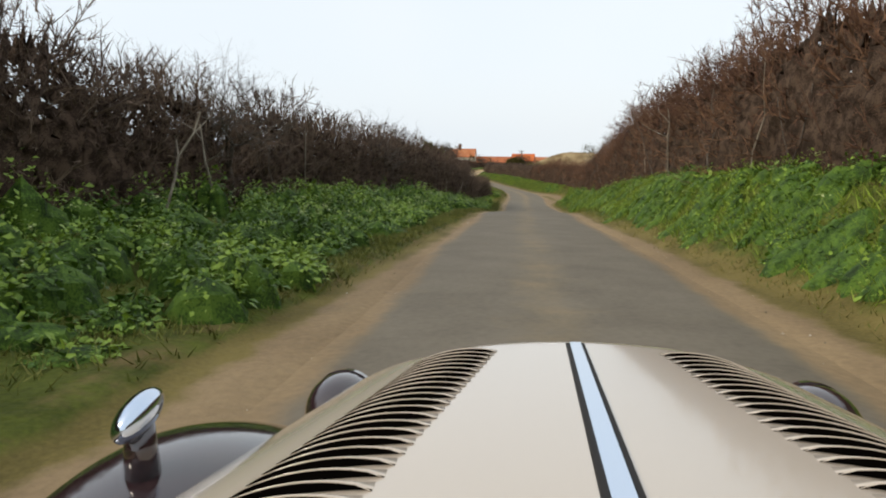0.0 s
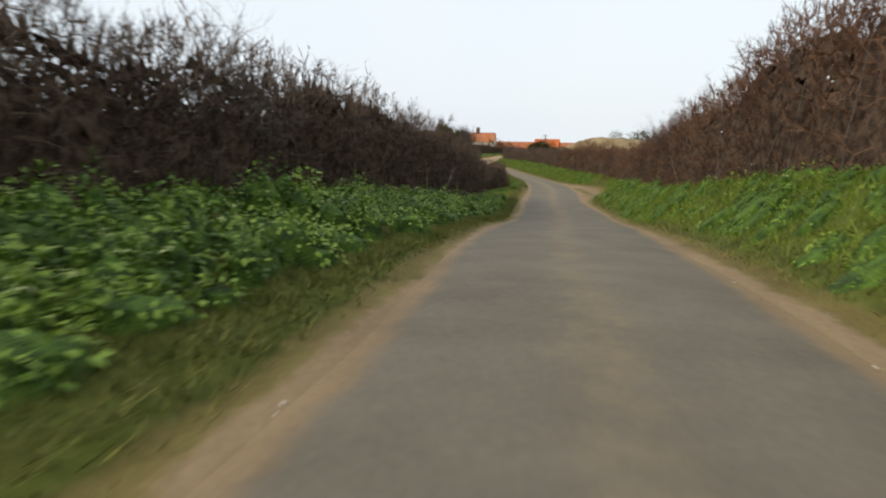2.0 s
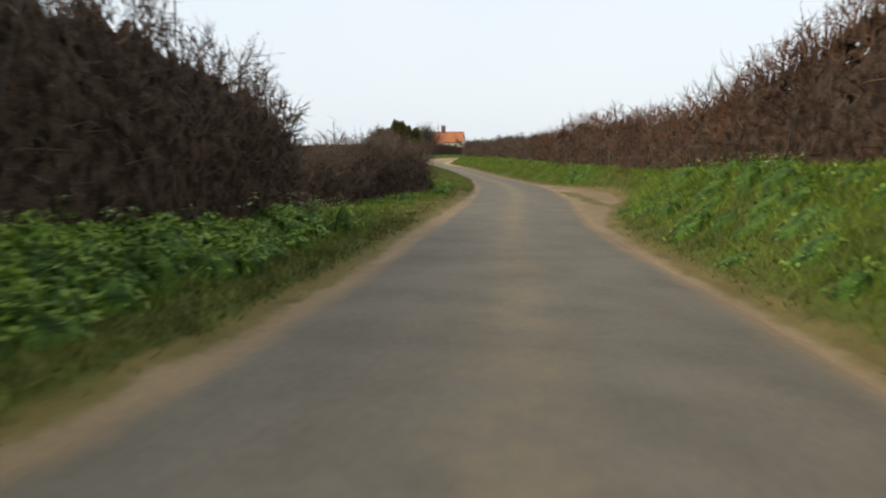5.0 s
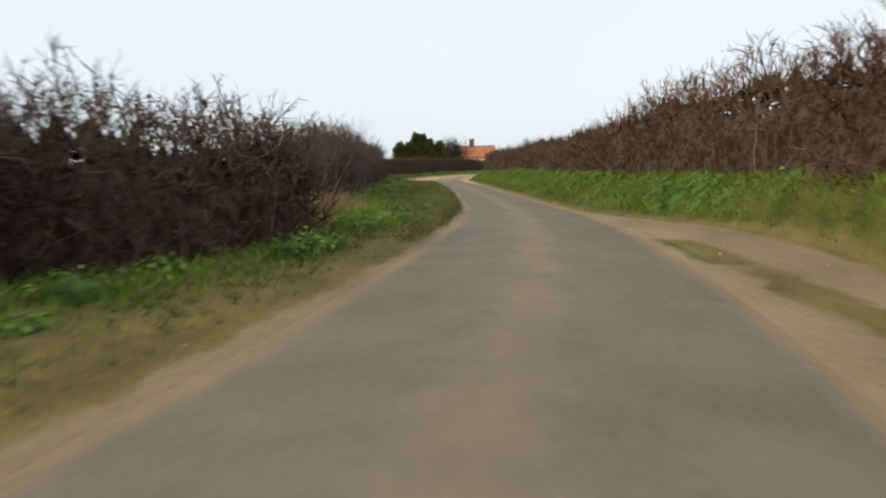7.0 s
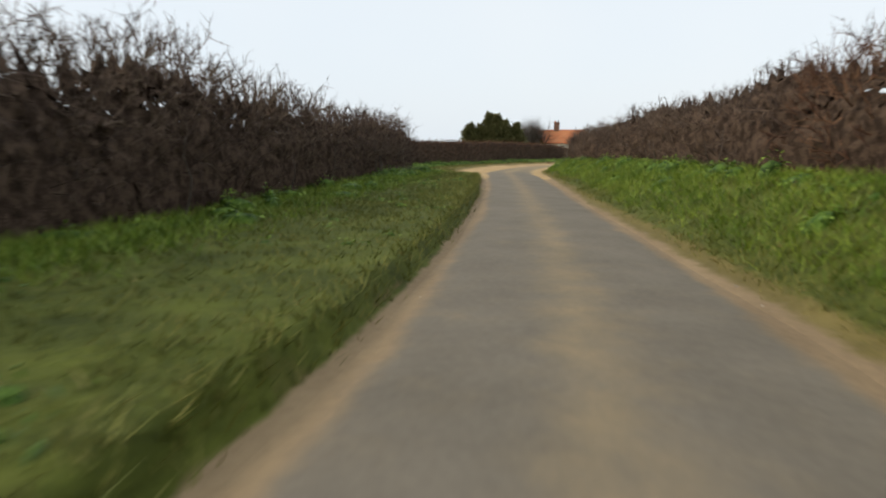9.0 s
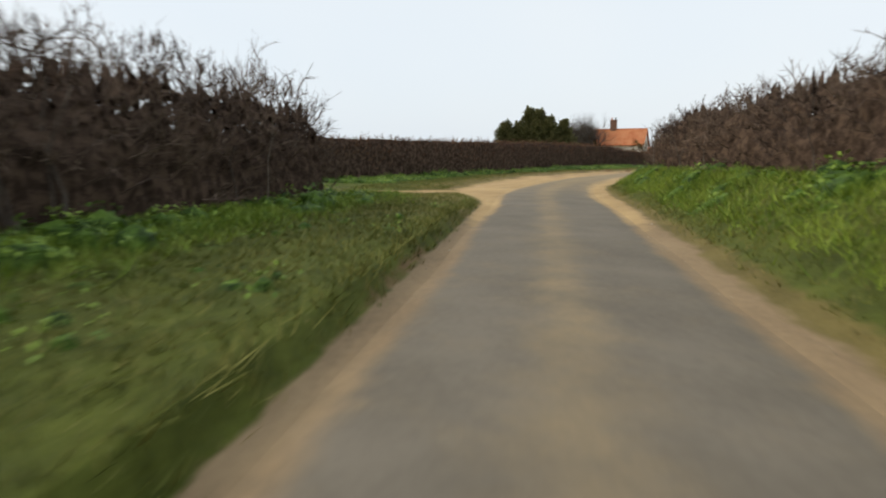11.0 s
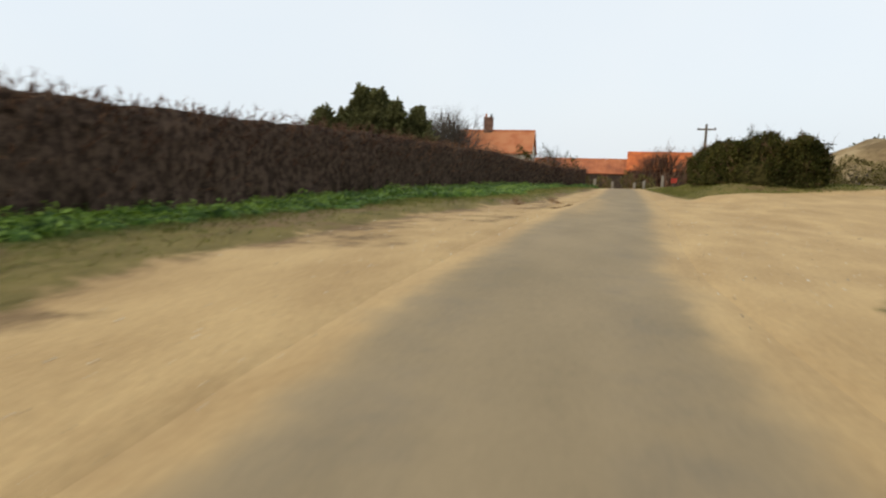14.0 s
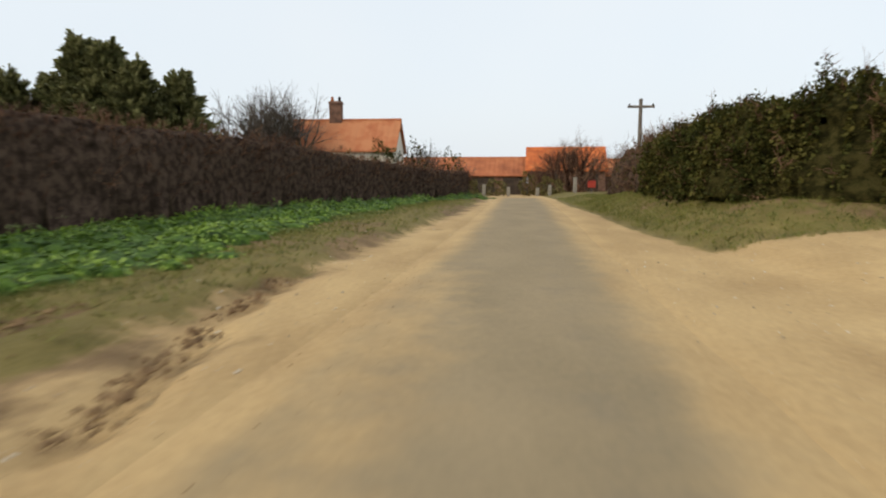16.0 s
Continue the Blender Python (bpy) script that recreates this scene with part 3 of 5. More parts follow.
def bare_tree(x, y, height, label, mat=None, seed=1, lean=(0, 0), spread=0.6, depth=4, category="tree", group="", stems=1, name="bare_tree", sink=0.1, fat=1.0):
    g = np.random.default_rng(seed)
    z = float(ground_z(x, y)) - sink
    root = thing(name, label, category, (x, y, z), group)
    segs = []
    for s in range(stems):
        way = np.array([lean[0] + g.normal() * 0.12 * stems ** 0.5, lean[1] + g.normal() * 0.12 * stems ** 0.5, 1.0])
        grow(g, (g.normal() * 0.15 * (stems > 1), g.normal() * 0.15 * (stems > 1), 0), way, height * 0.42, height * 0.022, depth, segs, 0.0, spread)
    segs = np.array(segs)
    thick = segs[:, 6] > height * 0.006
    top = segs[:, 5].max()
    segs[:, [0, 1, 2, 3, 4, 5]] *= height / top
    segs[:, 6:] *= fat
    for nm, sel, sides in (("trunk", thick, 6), ("crown", ~thick, 3)):
        if sel.any():
            v, f = limb_mesh(segs[sel], sides)
            part(nm, mesh_of(nm, v, f, mat or M_BARK, smooth=True), root)
    return root


def along(line, step):
    """Points, and the ways along, on a polyline."""
    line = np.asarray(line, float)
    d = np.r_[0, np.cumsum(np.hypot(*np.diff(line, axis=0).T))]
    q = np.arange(0, d[-1], step)
    p = np.stack([np.interp(q, d, line[:, 0]), np.interp(q, d, line[:, 1])], 1)
    t = np.gradient(p, axis=0)
    return p, t / (np.linalg.norm(t, axis=1, keepdims=True) + 1e-9), d[-1]


def hedge(line, width, top, label, seed, side=1, clusters=50, reach=0.38, core=0.84, core_top=1.04, open_top=0.25, mats=None, core_mat=None, group="roadside hedges", trimmed=False,
          leafy=0, leaf=(0.06, 0.13), lump=0.24, thick=0.0145, stems=0.4, both=False, rounded=False, bushes=2.6, shoots=40, depth=0.66, step=0.12, na=44):
    """line: the middle of the hedge; side: 1 or -1, the side of it, looking along, that faces the lane; top(y): its height over the road; clusters: branched twigs to the metre;
    bushes: the usual distance between the single bushes grown together in it; depth: how far in the twigs begin; step, na: how finely the core is cut."""
    g = np.random.default_rng(seed)
    p, t, length = along(line, step)
    nrm = np.stack([t[:, 1], -t[:, 0]], 1)
    zb = ground_z(p[:, 0], p[:, 1]) - 0.05
    zt = cz(p[:, 1]) + np.asarray([top(v) for v in p[:, 1]], float)
    n_p = len(p)
    run = np.arange(n_p) * step
    ends = np.minimum(1, np.minimum(run, run[::-1]) / (0.9 if trimmed else 1.2) + 0.01) ** 0.5
    # domes of the single bushes: rises[i] about 1, lower between two bushes
    rises, bulge = np.full(n_p, 0.88), np.full(n_p, 0.88)
    at = -g.uniform(0, bushes)
    while at < length + bushes:
        r = bushes * g.uniform(0.55, 0.95)
        dome = np.sqrt((1 - ((run - at) / r) ** 2).clip(0))
        rises, bulge = np.maximum(rises, dome * g.uniform(0.95, 1.06)), np.maximum(bulge, dome * g.uniform(0.96, 1.1))
        at += bushes * g.uniform(0.6, 1.35)
    if trimmed:
        rises, bulge = 1 + 0.12 * (rises - 1), 1 + 0.25 * (bulge - 1)
    org = np.array([p[0, 0], p[0, 1], zb[0]])
    root = thing("hedge", label, "hedge", tuple(float(c) for c in org), group)
    ex, ez = (0.35, 0.35) if trimmed else (0.95, 0.7) if rounded else (0.7, 0.55)

    def skin(i, s, inner):
        """The hedge's surface at the step i and the turn s (0 to 1, over the top)."""
        th = s * math.pi
        sx = np.sign(np.cos(th)) * np.abs(np.cos(th)) ** ex
        sz = np.sin(th).clip(0) ** ez
        lum = 1 + lump * waves(p[i, 0] + 3 * sz, p[i, 1] + 2 * sx + 4 * sz, seed + 1, lo=0.1, hi=1.6)
        w = width / 2 * lum * inner * ends[i] * bulge[i]
        up = (zt[i] - zb[i]) * sz * inner * (1 + 0.3 * (lum - 1)) * ends[i] ** 0.5 * rises[i]
        return np.stack([p[i, 0] + nrm[i, 0] * sx * w, p[i, 1] + nrm[i, 1] * sx * w, zb[i] + up], -1), sx, sz

    # added inner sheet; its dark colour stands in for shade between the twigs
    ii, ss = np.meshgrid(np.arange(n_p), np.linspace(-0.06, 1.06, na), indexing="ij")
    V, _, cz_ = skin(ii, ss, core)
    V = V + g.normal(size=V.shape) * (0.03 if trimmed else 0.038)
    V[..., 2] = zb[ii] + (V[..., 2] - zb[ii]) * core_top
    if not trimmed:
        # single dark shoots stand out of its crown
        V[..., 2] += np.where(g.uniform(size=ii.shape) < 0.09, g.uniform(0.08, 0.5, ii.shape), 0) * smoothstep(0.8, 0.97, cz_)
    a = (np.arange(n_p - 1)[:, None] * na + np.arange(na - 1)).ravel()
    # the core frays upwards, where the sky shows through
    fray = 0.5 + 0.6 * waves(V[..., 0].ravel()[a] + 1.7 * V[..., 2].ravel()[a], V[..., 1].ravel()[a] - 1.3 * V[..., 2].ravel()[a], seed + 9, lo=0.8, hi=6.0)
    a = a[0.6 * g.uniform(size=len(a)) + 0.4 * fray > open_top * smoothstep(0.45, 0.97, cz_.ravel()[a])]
    part("shaded_core", mesh_of("shaded_core", V.reshape(-1, 3) - org, np.stack([a, a + 1, a + na + 1, a + na], 1), core_mat or M_CORE, smooth=True), root)
    # branched twigs: a spray, its side shoots and their tips
    n = int(clusters * length)
    i = g.integers(0, n_p, n)
    tip = g.uniform(size=n) < min(0.2, 1.6 / length)
    i = np.where(tip, np.where(i < n_p // 2, i % 9, n_p - 1 - i % 9), i)
    s = g.uniform(-0.05, 1.05 if both else 0.6, n)
    crest = g.uniform(size=n) < 0.4
    s[crest] = g.uniform(0.28, 0.72, int(crest.sum()))
    s = s if side > 0 else 1 - s
    base, sx, sz = skin(i, s, g.uniform(depth, 0.98, n))
    base[:, :2] += t[i] * g.uniform(-0.2, 0.2, (n, 1))
    way = np.stack([nrm[i, 0] * sx * 0.8, nrm[i, 1] * sx * 0.8, 0.35 + 0.8 * sz], 1) + g.normal(size=(n, 3)) * 0.45
    way /= np.linalg.norm(way, axis=1, keepdims=True)
    ln = reach * g.gamma(4.0, 0.25, n).clip(0.35, 1.9) * (0.55 if trimmed else 1.0)
    ln[crest] *= 0.8
    rad = thick * g.uniform(0.7, 1.6, n) * np.where(crest, 0.7, 1.0)
    sprays = [(base, way, ln, rad)]
    b0, w0, l0, r0 = base, way, ln, rad
    for kids, spread, short in ((5, 0.6, 0.58), (2, 0.65, 0.62)):
        k = np.repeat(np.arange(len(b0)), kids)
        b1 = b0[k] + w0[k] * (l0[k] * g.uniform(0.15, 0.95, len(k)))[:, None]
        w1 = w0[k] + g.normal(size=(len(k), 3)) * spread + [0, 0, 0.12]
        w1 /= np.linalg.norm(w1, axis=1, keepdims=True)
        b0, w0, l0, r0 = b1, w1, l0[k] * short * g.uniform(0.6, 1.3, len(k)), r0[k] * 0.66
        sprays.append((b0, w0, l0, r0))
    m = int(shoots * length)
    if m:
        j = g.integers(0, n_p, m)
        hb, _, _ = skin(j, g.uniform(0.3, 0.7, m), g.uniform(0.86, 1.0, m))
        sprays.append((hb, np.stack([g.normal(size=m) * 0.25, g.normal(size=m) * 0.25, np.ones(m)], 1), g.gamma(3.0, 0.08, m).clip(0.08, 0.6) * (0.5 if trimmed else 1.0), np.full(m, thick * 0.5)))
    v, f = spikes(np.concatenate([q[0] for q in sprays]) - org, np.concatenate([q[1] for q in sprays]), np.concatenate([q[2] for q in sprays]), np.concatenate([q[3] for q in sprays]), seed=seed)
    tagged(part("twig_mass", mesh_of("twig_mass", v, f, (mats or [M_TWIG])[0]), root), kind="stuff")
    if leafy:
        k = int(leafy * length)
        j = g.integers(0, n, k)
        spot = base[j] + way[j] * (ln[j] * g.uniform(0.1, 0.9, k))[:, None] + g.normal(size=(k, 3)) * 0.07
        if both:
            even = g.uniform(size=k) < 0.6
            spot[even] = skin(i[j[even]], g.uniform(-0.02, 1.02, int(even.sum())), g.uniform(0.84, 1.03, int(even.sum())))[0]
        lv, lf = leaves(spot - org, way[j] + g.normal(size=(k, 3)), g.uniform(*leaf, k), seed + 5)
        tagged(part("leaves", mesh_of("leaves", lv, lf, mats[-1]), root), kind="stuff")
    for _ in range(int(length * stems)):
        j = int(g.integers(10, n_p - 10))
        off = side * width * 0.44
        a0 = np.array([p[j, 0] + nrm[j, 0] * off, p[j, 1] + nrm[j, 1] * off, zb[j]]) - org
        hh = float(zt[j] - zb[j]) * g.uniform(0.35, 0.8)
        r, pts, at = g.uniform(0.012, 0.032), [a0], a0
        lean = np.array([g.normal() * 0.12, g.normal() * 0.25, 1.0])
        for q in range(4):
            at = at + (lean + g.normal(size=3) * 0.18) * hh / 4
            pts.append(at)
        part("stem", tube("stem", pts, r * 0.78 ** np.arange(5), M_PALE if g.uniform() < 0.12 else M_BARK, 5), root)
    return root


def road_line(fn, y0, y1, add):
    ys = np.arange(y0, y1, 1.0)
    return np.stack([cx(ys) + fn(ys) + add, ys], 1)


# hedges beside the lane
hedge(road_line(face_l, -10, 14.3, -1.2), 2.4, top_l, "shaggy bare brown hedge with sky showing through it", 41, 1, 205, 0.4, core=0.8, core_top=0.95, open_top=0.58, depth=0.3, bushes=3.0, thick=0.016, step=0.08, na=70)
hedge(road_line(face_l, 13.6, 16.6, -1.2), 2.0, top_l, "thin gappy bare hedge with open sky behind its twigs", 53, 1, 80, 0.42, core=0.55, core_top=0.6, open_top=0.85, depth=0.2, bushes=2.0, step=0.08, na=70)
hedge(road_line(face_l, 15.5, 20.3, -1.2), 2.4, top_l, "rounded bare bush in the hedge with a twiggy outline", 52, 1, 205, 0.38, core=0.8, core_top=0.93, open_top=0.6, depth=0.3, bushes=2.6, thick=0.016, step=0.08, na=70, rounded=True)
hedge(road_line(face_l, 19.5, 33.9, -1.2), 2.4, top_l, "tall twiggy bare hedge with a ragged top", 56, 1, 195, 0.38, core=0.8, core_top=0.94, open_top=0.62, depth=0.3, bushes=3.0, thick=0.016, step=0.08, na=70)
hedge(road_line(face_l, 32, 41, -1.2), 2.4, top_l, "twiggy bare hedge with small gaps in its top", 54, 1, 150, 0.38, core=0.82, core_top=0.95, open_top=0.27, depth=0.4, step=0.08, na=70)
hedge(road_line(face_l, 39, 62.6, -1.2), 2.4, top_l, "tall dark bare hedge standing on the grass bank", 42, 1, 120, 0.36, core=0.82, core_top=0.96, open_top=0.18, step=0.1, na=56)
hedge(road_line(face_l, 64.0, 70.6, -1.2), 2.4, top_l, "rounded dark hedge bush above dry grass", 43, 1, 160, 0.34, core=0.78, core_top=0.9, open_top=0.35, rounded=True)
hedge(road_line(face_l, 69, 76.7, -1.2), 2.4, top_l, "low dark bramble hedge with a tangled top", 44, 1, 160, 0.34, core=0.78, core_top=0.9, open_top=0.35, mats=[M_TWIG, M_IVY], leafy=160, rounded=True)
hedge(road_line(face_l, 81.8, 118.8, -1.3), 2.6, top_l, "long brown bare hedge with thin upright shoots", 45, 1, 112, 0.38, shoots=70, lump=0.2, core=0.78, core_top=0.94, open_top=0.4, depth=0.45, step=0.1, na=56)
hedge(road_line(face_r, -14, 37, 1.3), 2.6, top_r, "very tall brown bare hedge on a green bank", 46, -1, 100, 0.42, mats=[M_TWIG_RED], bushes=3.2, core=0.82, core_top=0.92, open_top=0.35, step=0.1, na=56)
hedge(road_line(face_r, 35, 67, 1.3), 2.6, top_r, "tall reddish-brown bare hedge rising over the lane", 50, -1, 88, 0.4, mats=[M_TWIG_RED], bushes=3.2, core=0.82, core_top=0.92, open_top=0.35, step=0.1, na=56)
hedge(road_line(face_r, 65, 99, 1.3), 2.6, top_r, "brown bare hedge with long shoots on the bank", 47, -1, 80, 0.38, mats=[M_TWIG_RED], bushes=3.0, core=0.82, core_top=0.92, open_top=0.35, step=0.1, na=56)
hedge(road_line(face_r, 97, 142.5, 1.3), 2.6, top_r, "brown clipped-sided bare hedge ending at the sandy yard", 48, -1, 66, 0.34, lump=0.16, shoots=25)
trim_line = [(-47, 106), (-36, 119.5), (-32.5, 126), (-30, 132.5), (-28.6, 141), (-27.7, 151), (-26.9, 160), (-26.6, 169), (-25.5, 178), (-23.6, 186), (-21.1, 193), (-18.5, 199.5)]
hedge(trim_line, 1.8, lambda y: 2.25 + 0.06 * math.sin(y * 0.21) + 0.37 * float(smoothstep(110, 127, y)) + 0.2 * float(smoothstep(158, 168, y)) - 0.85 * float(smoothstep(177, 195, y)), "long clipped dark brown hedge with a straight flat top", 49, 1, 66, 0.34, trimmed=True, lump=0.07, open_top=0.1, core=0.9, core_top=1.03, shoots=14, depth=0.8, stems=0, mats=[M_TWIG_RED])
bush_line = [(-6.5, 171.1), (-7.6, 171.2), (-9.2, 171.6), (-10.2, 173.4), (-10.3, 177), (-9.9, 180), (-9.6, 182.5)]
thorn_line = [(-9.7, 179.8), (-8.9, 188), (-8.2, 197)]
hedge(thorn_line, 3.2, lambda y: 3.2 - 0.25 * float(smoothstep(184, 197, y)), "reddish-brown bare thorn bush beyond the evergreen", 55, -1, 50, 0.4, mats=[M_TWIG_RED, M_IVY], leafy=300, group="", stems=0)
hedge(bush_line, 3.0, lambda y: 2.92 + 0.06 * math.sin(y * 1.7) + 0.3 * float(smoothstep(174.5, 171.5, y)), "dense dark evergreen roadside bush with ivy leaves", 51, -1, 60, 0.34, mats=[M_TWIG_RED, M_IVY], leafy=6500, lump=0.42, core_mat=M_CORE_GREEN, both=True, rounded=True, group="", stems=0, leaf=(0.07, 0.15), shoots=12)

# single bare trees in and beyond the hedges
bare_tree(-7.6, 14.2, 4.0, "bare dark thorn tree with crooked spreading limbs", seed=3, spread=0.75)
bare_tree(-8.4, 15.4, 3.0, "bare dark thorn tree with crooked spreading limbs", seed=4, spread=0.7)
bare_tree(-7.6, 5.0, 4.4, "bare twiggy tree standing in the hedge", seed=5, spread=0.6)
bare_tree(-8.6, 26.0, 4.2, "bare twiggy tree standing in the hedge", seed=6, spread=0.6)
bare_tree(-9.0, 80.2, 2.9, "thin bare sapling in the gap of the hedge", seed=7, spread=0.7, stems=2)
bare_tree(-9.8, 81.6, 2.6, "thin bare sapling in the gap of the hedge", seed=8, spread=0.7, stems=2)
bare_tree(6.4, 26.0, 5.6, "tall bare hedgerow tree on the bank", seed=9, spread=0.55)
bare_tree(4.9, 51.0, 5.6, "tall bare hedgerow tree on the bank", seed=10, spread=0.55)


def pole_stick(x, y, h, lean, label, seed):
    """A pale dead stem that leans out of the hedge's foot."""
    g = np.random.default_rng(seed)
    root = thing("dead_stem", label, "branch", (x, y, float(ground_z(x, y)) - 0.05))
    pts, r, way = [np.zeros(3)], 0.03, np.array([lean[0], lean[1], 1.0])
    for _ in range(5):
        pts.append(pts[-1] + (way + g.normal(size=3) * 0.1) * h / 5)
    part("stem", tube("stem", pts, r * 0.85 ** np.arange(6), M_PALE), root)
    for k in (3, 4):
        tip = pts[k] + np.array([g.normal() * 0.8, g.normal() * 0.8, 0.7]) * h * 0.25
        part("side_branch", tube("side_branch", [pts[k], (pts[k] + tip) / 2 + g.normal(size=3) * 0.03, tip], [r * 0.45, r * 0.3, r * 0.15], M_PALE), root)


pole_stick(-6.0, 40.2, 1.5, (0.35, 0.5), "pale forked dead branch leaning in the weeds", 1)
pole_stick(-6.6, 41.0, 1.7, (0.0, 0.05), "pale upright dead stem in the hedge foot", 2)
pole_stick(-6.1, 9.0, 1.9, (0.25, 0.3), "pale leaning dead stem in the hedge foot", 3)
pole_stick(-6.2, 11.0, 1.8, (-0.2, 0.1), "pale forked dead stem in the hedge foot", 4)
pole_stick(3.9, 21.5, 2.4, (-0.1, -0.25), "pale bare stem leaning out of the tall hedge", 5)
pole_stick(4.0, 27.0, 1.8, (-0.15, -0.2), "pale bare stem leaning out of the tall hedge", 6)
pole_stick(1.3, 86.5, 1.2, (-0.1, -0.25), "pale dead stem leaning over the weeds", 7)


# ---------------------------------------------------------------- weeds and grass
def scatter(g, n, y0, y1, keep):
    """n random places, y0 to y1 along the lane, of which keep(x, y, u, dl, dr) gives the chance."""
    y = g.uniform(y0, y1, n)
    u = g.uniform(-13, 14, n)
    x = cx(y) + u
    dl, dr = edge_l(y) - sand_l(y) - u, u - edge_r(y) - sand_r(y)
    ok = g.uniform(size=n) < keep(x, y, u, dl, dr)
    return x[ok], y[ok], u[ok]


def weeds(name, label, y0, y1, n, keep, high, seed, size=(0.05, 0.12), per=36):
    g = np.random.default_rng(seed)
    x, y, u = scatter(g, n, y0, y1, keep)
    z = ground_z(x, y)
    k = len(x)
    tall = g.uniform(0.35, 1.0, k) * high * (0.85 + 1.0 * waves(x, y, seed + 2, lo=0.15, hi=1.2)).clip(0.25, 1.75)
    wide = g.uniform(0.16, 0.42, k)
    i = np.repeat(np.arange(k), per)
    m = len(i)
    a = g.uniform(0, 6.283, m)
    rr = np.sqrt(g.uniform(0, 1, m))
    hq = np.sqrt(1 - 0.92 * rr ** 2) * g.uniform(0.72, 1.05, m)
    rq = wide[i] * rr
    at = np.stack([x[i] + np.cos(a) * rq, y[i] + np.sin(a) * rq, 0 * rq], 1)
    at[:, 2] = ground_z(at[:, 0], at[:, 1]) + tall[i] * hq
    out = np.stack([np.cos(a) * rr, np.sin(a) * rr, 0.55 * (1 - rr) - 0.25 * rr], 1) + g.normal(size=(m, 3)) * 0.32
    v, f = leaves(at, out, size[0] + (size[1] - size[0]) * g.uniform(0, 1, m) ** 1.7, seed)
    # the inner mass of each plant under its outer leaves, its shade painted dark green
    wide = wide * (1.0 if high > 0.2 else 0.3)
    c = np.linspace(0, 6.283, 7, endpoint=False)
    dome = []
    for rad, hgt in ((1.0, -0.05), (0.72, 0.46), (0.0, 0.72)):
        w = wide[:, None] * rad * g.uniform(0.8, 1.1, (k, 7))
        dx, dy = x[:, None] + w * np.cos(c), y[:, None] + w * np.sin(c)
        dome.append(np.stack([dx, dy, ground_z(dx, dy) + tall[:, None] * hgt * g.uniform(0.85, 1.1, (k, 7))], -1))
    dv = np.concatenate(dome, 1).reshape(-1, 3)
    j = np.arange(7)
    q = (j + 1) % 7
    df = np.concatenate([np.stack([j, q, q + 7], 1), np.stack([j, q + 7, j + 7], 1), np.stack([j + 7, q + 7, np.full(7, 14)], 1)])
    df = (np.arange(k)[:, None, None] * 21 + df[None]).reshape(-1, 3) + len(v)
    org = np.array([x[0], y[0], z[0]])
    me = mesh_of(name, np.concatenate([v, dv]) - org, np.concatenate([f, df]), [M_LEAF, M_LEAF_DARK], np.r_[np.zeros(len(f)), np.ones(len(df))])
    own = (0.5 * g.uniform(size=k) + 0.5 * smoothstep(-0.7, 0.7, waves(x, y, seed + 7, lo=0.2, hi=1.5)))
    me.attributes.new("tone", "FLOAT", "POINT").data.foreach_set("value", np.concatenate([np.repeat(own[i], 4), np.zeros(len(dv))]).astype(np.float32))
    ob = new(name, me)
    ob.location = org
    return tagged(ob, label, "plants", kind="stuff")


def in_l(a, b):
    return lambda x, y, u, dl, dr: (u < 0) * smoothstep(a, a + 0.5, dl + 0.3 * waves(x, y, 61, lo=0.1, hi=0.7)) * (u > face_l(y) - 0.3) * b * (0.35 + 0.65 * smoothstep(-0.2, 0.4, waves(x, y, 62, lo=0.08, hi=0.5)))


def in_r(a, b):
    return lambda x, y, u, dl, dr: (u > 0) * smoothstep(a, a + 0.5, dr + 0.3 * waves(x, y, 63, lo=0.1, hi=0.7)) * (u < face_r(y) + 0.3) * b * (0.6 + 0.4 * smoothstep(-0.2, 0.4, waves(x, y, 64, lo=0.08, hi=0.5)))


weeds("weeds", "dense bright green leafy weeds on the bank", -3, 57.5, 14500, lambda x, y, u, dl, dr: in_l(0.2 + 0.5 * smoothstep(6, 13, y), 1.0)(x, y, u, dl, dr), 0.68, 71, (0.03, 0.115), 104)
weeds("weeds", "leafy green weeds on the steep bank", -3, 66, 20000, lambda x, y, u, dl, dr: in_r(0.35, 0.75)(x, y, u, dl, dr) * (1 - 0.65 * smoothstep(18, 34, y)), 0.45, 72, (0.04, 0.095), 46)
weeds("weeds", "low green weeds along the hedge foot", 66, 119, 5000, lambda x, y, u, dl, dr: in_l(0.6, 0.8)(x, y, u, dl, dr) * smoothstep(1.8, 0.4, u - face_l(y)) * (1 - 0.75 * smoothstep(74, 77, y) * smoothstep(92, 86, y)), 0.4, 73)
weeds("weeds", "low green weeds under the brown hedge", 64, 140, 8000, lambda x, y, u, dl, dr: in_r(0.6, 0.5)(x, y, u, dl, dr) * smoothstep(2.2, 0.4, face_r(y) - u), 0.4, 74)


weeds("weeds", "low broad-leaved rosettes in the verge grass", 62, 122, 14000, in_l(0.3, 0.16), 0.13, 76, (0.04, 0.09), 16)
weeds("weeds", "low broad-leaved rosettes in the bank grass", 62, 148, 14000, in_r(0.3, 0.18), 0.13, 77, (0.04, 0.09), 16)


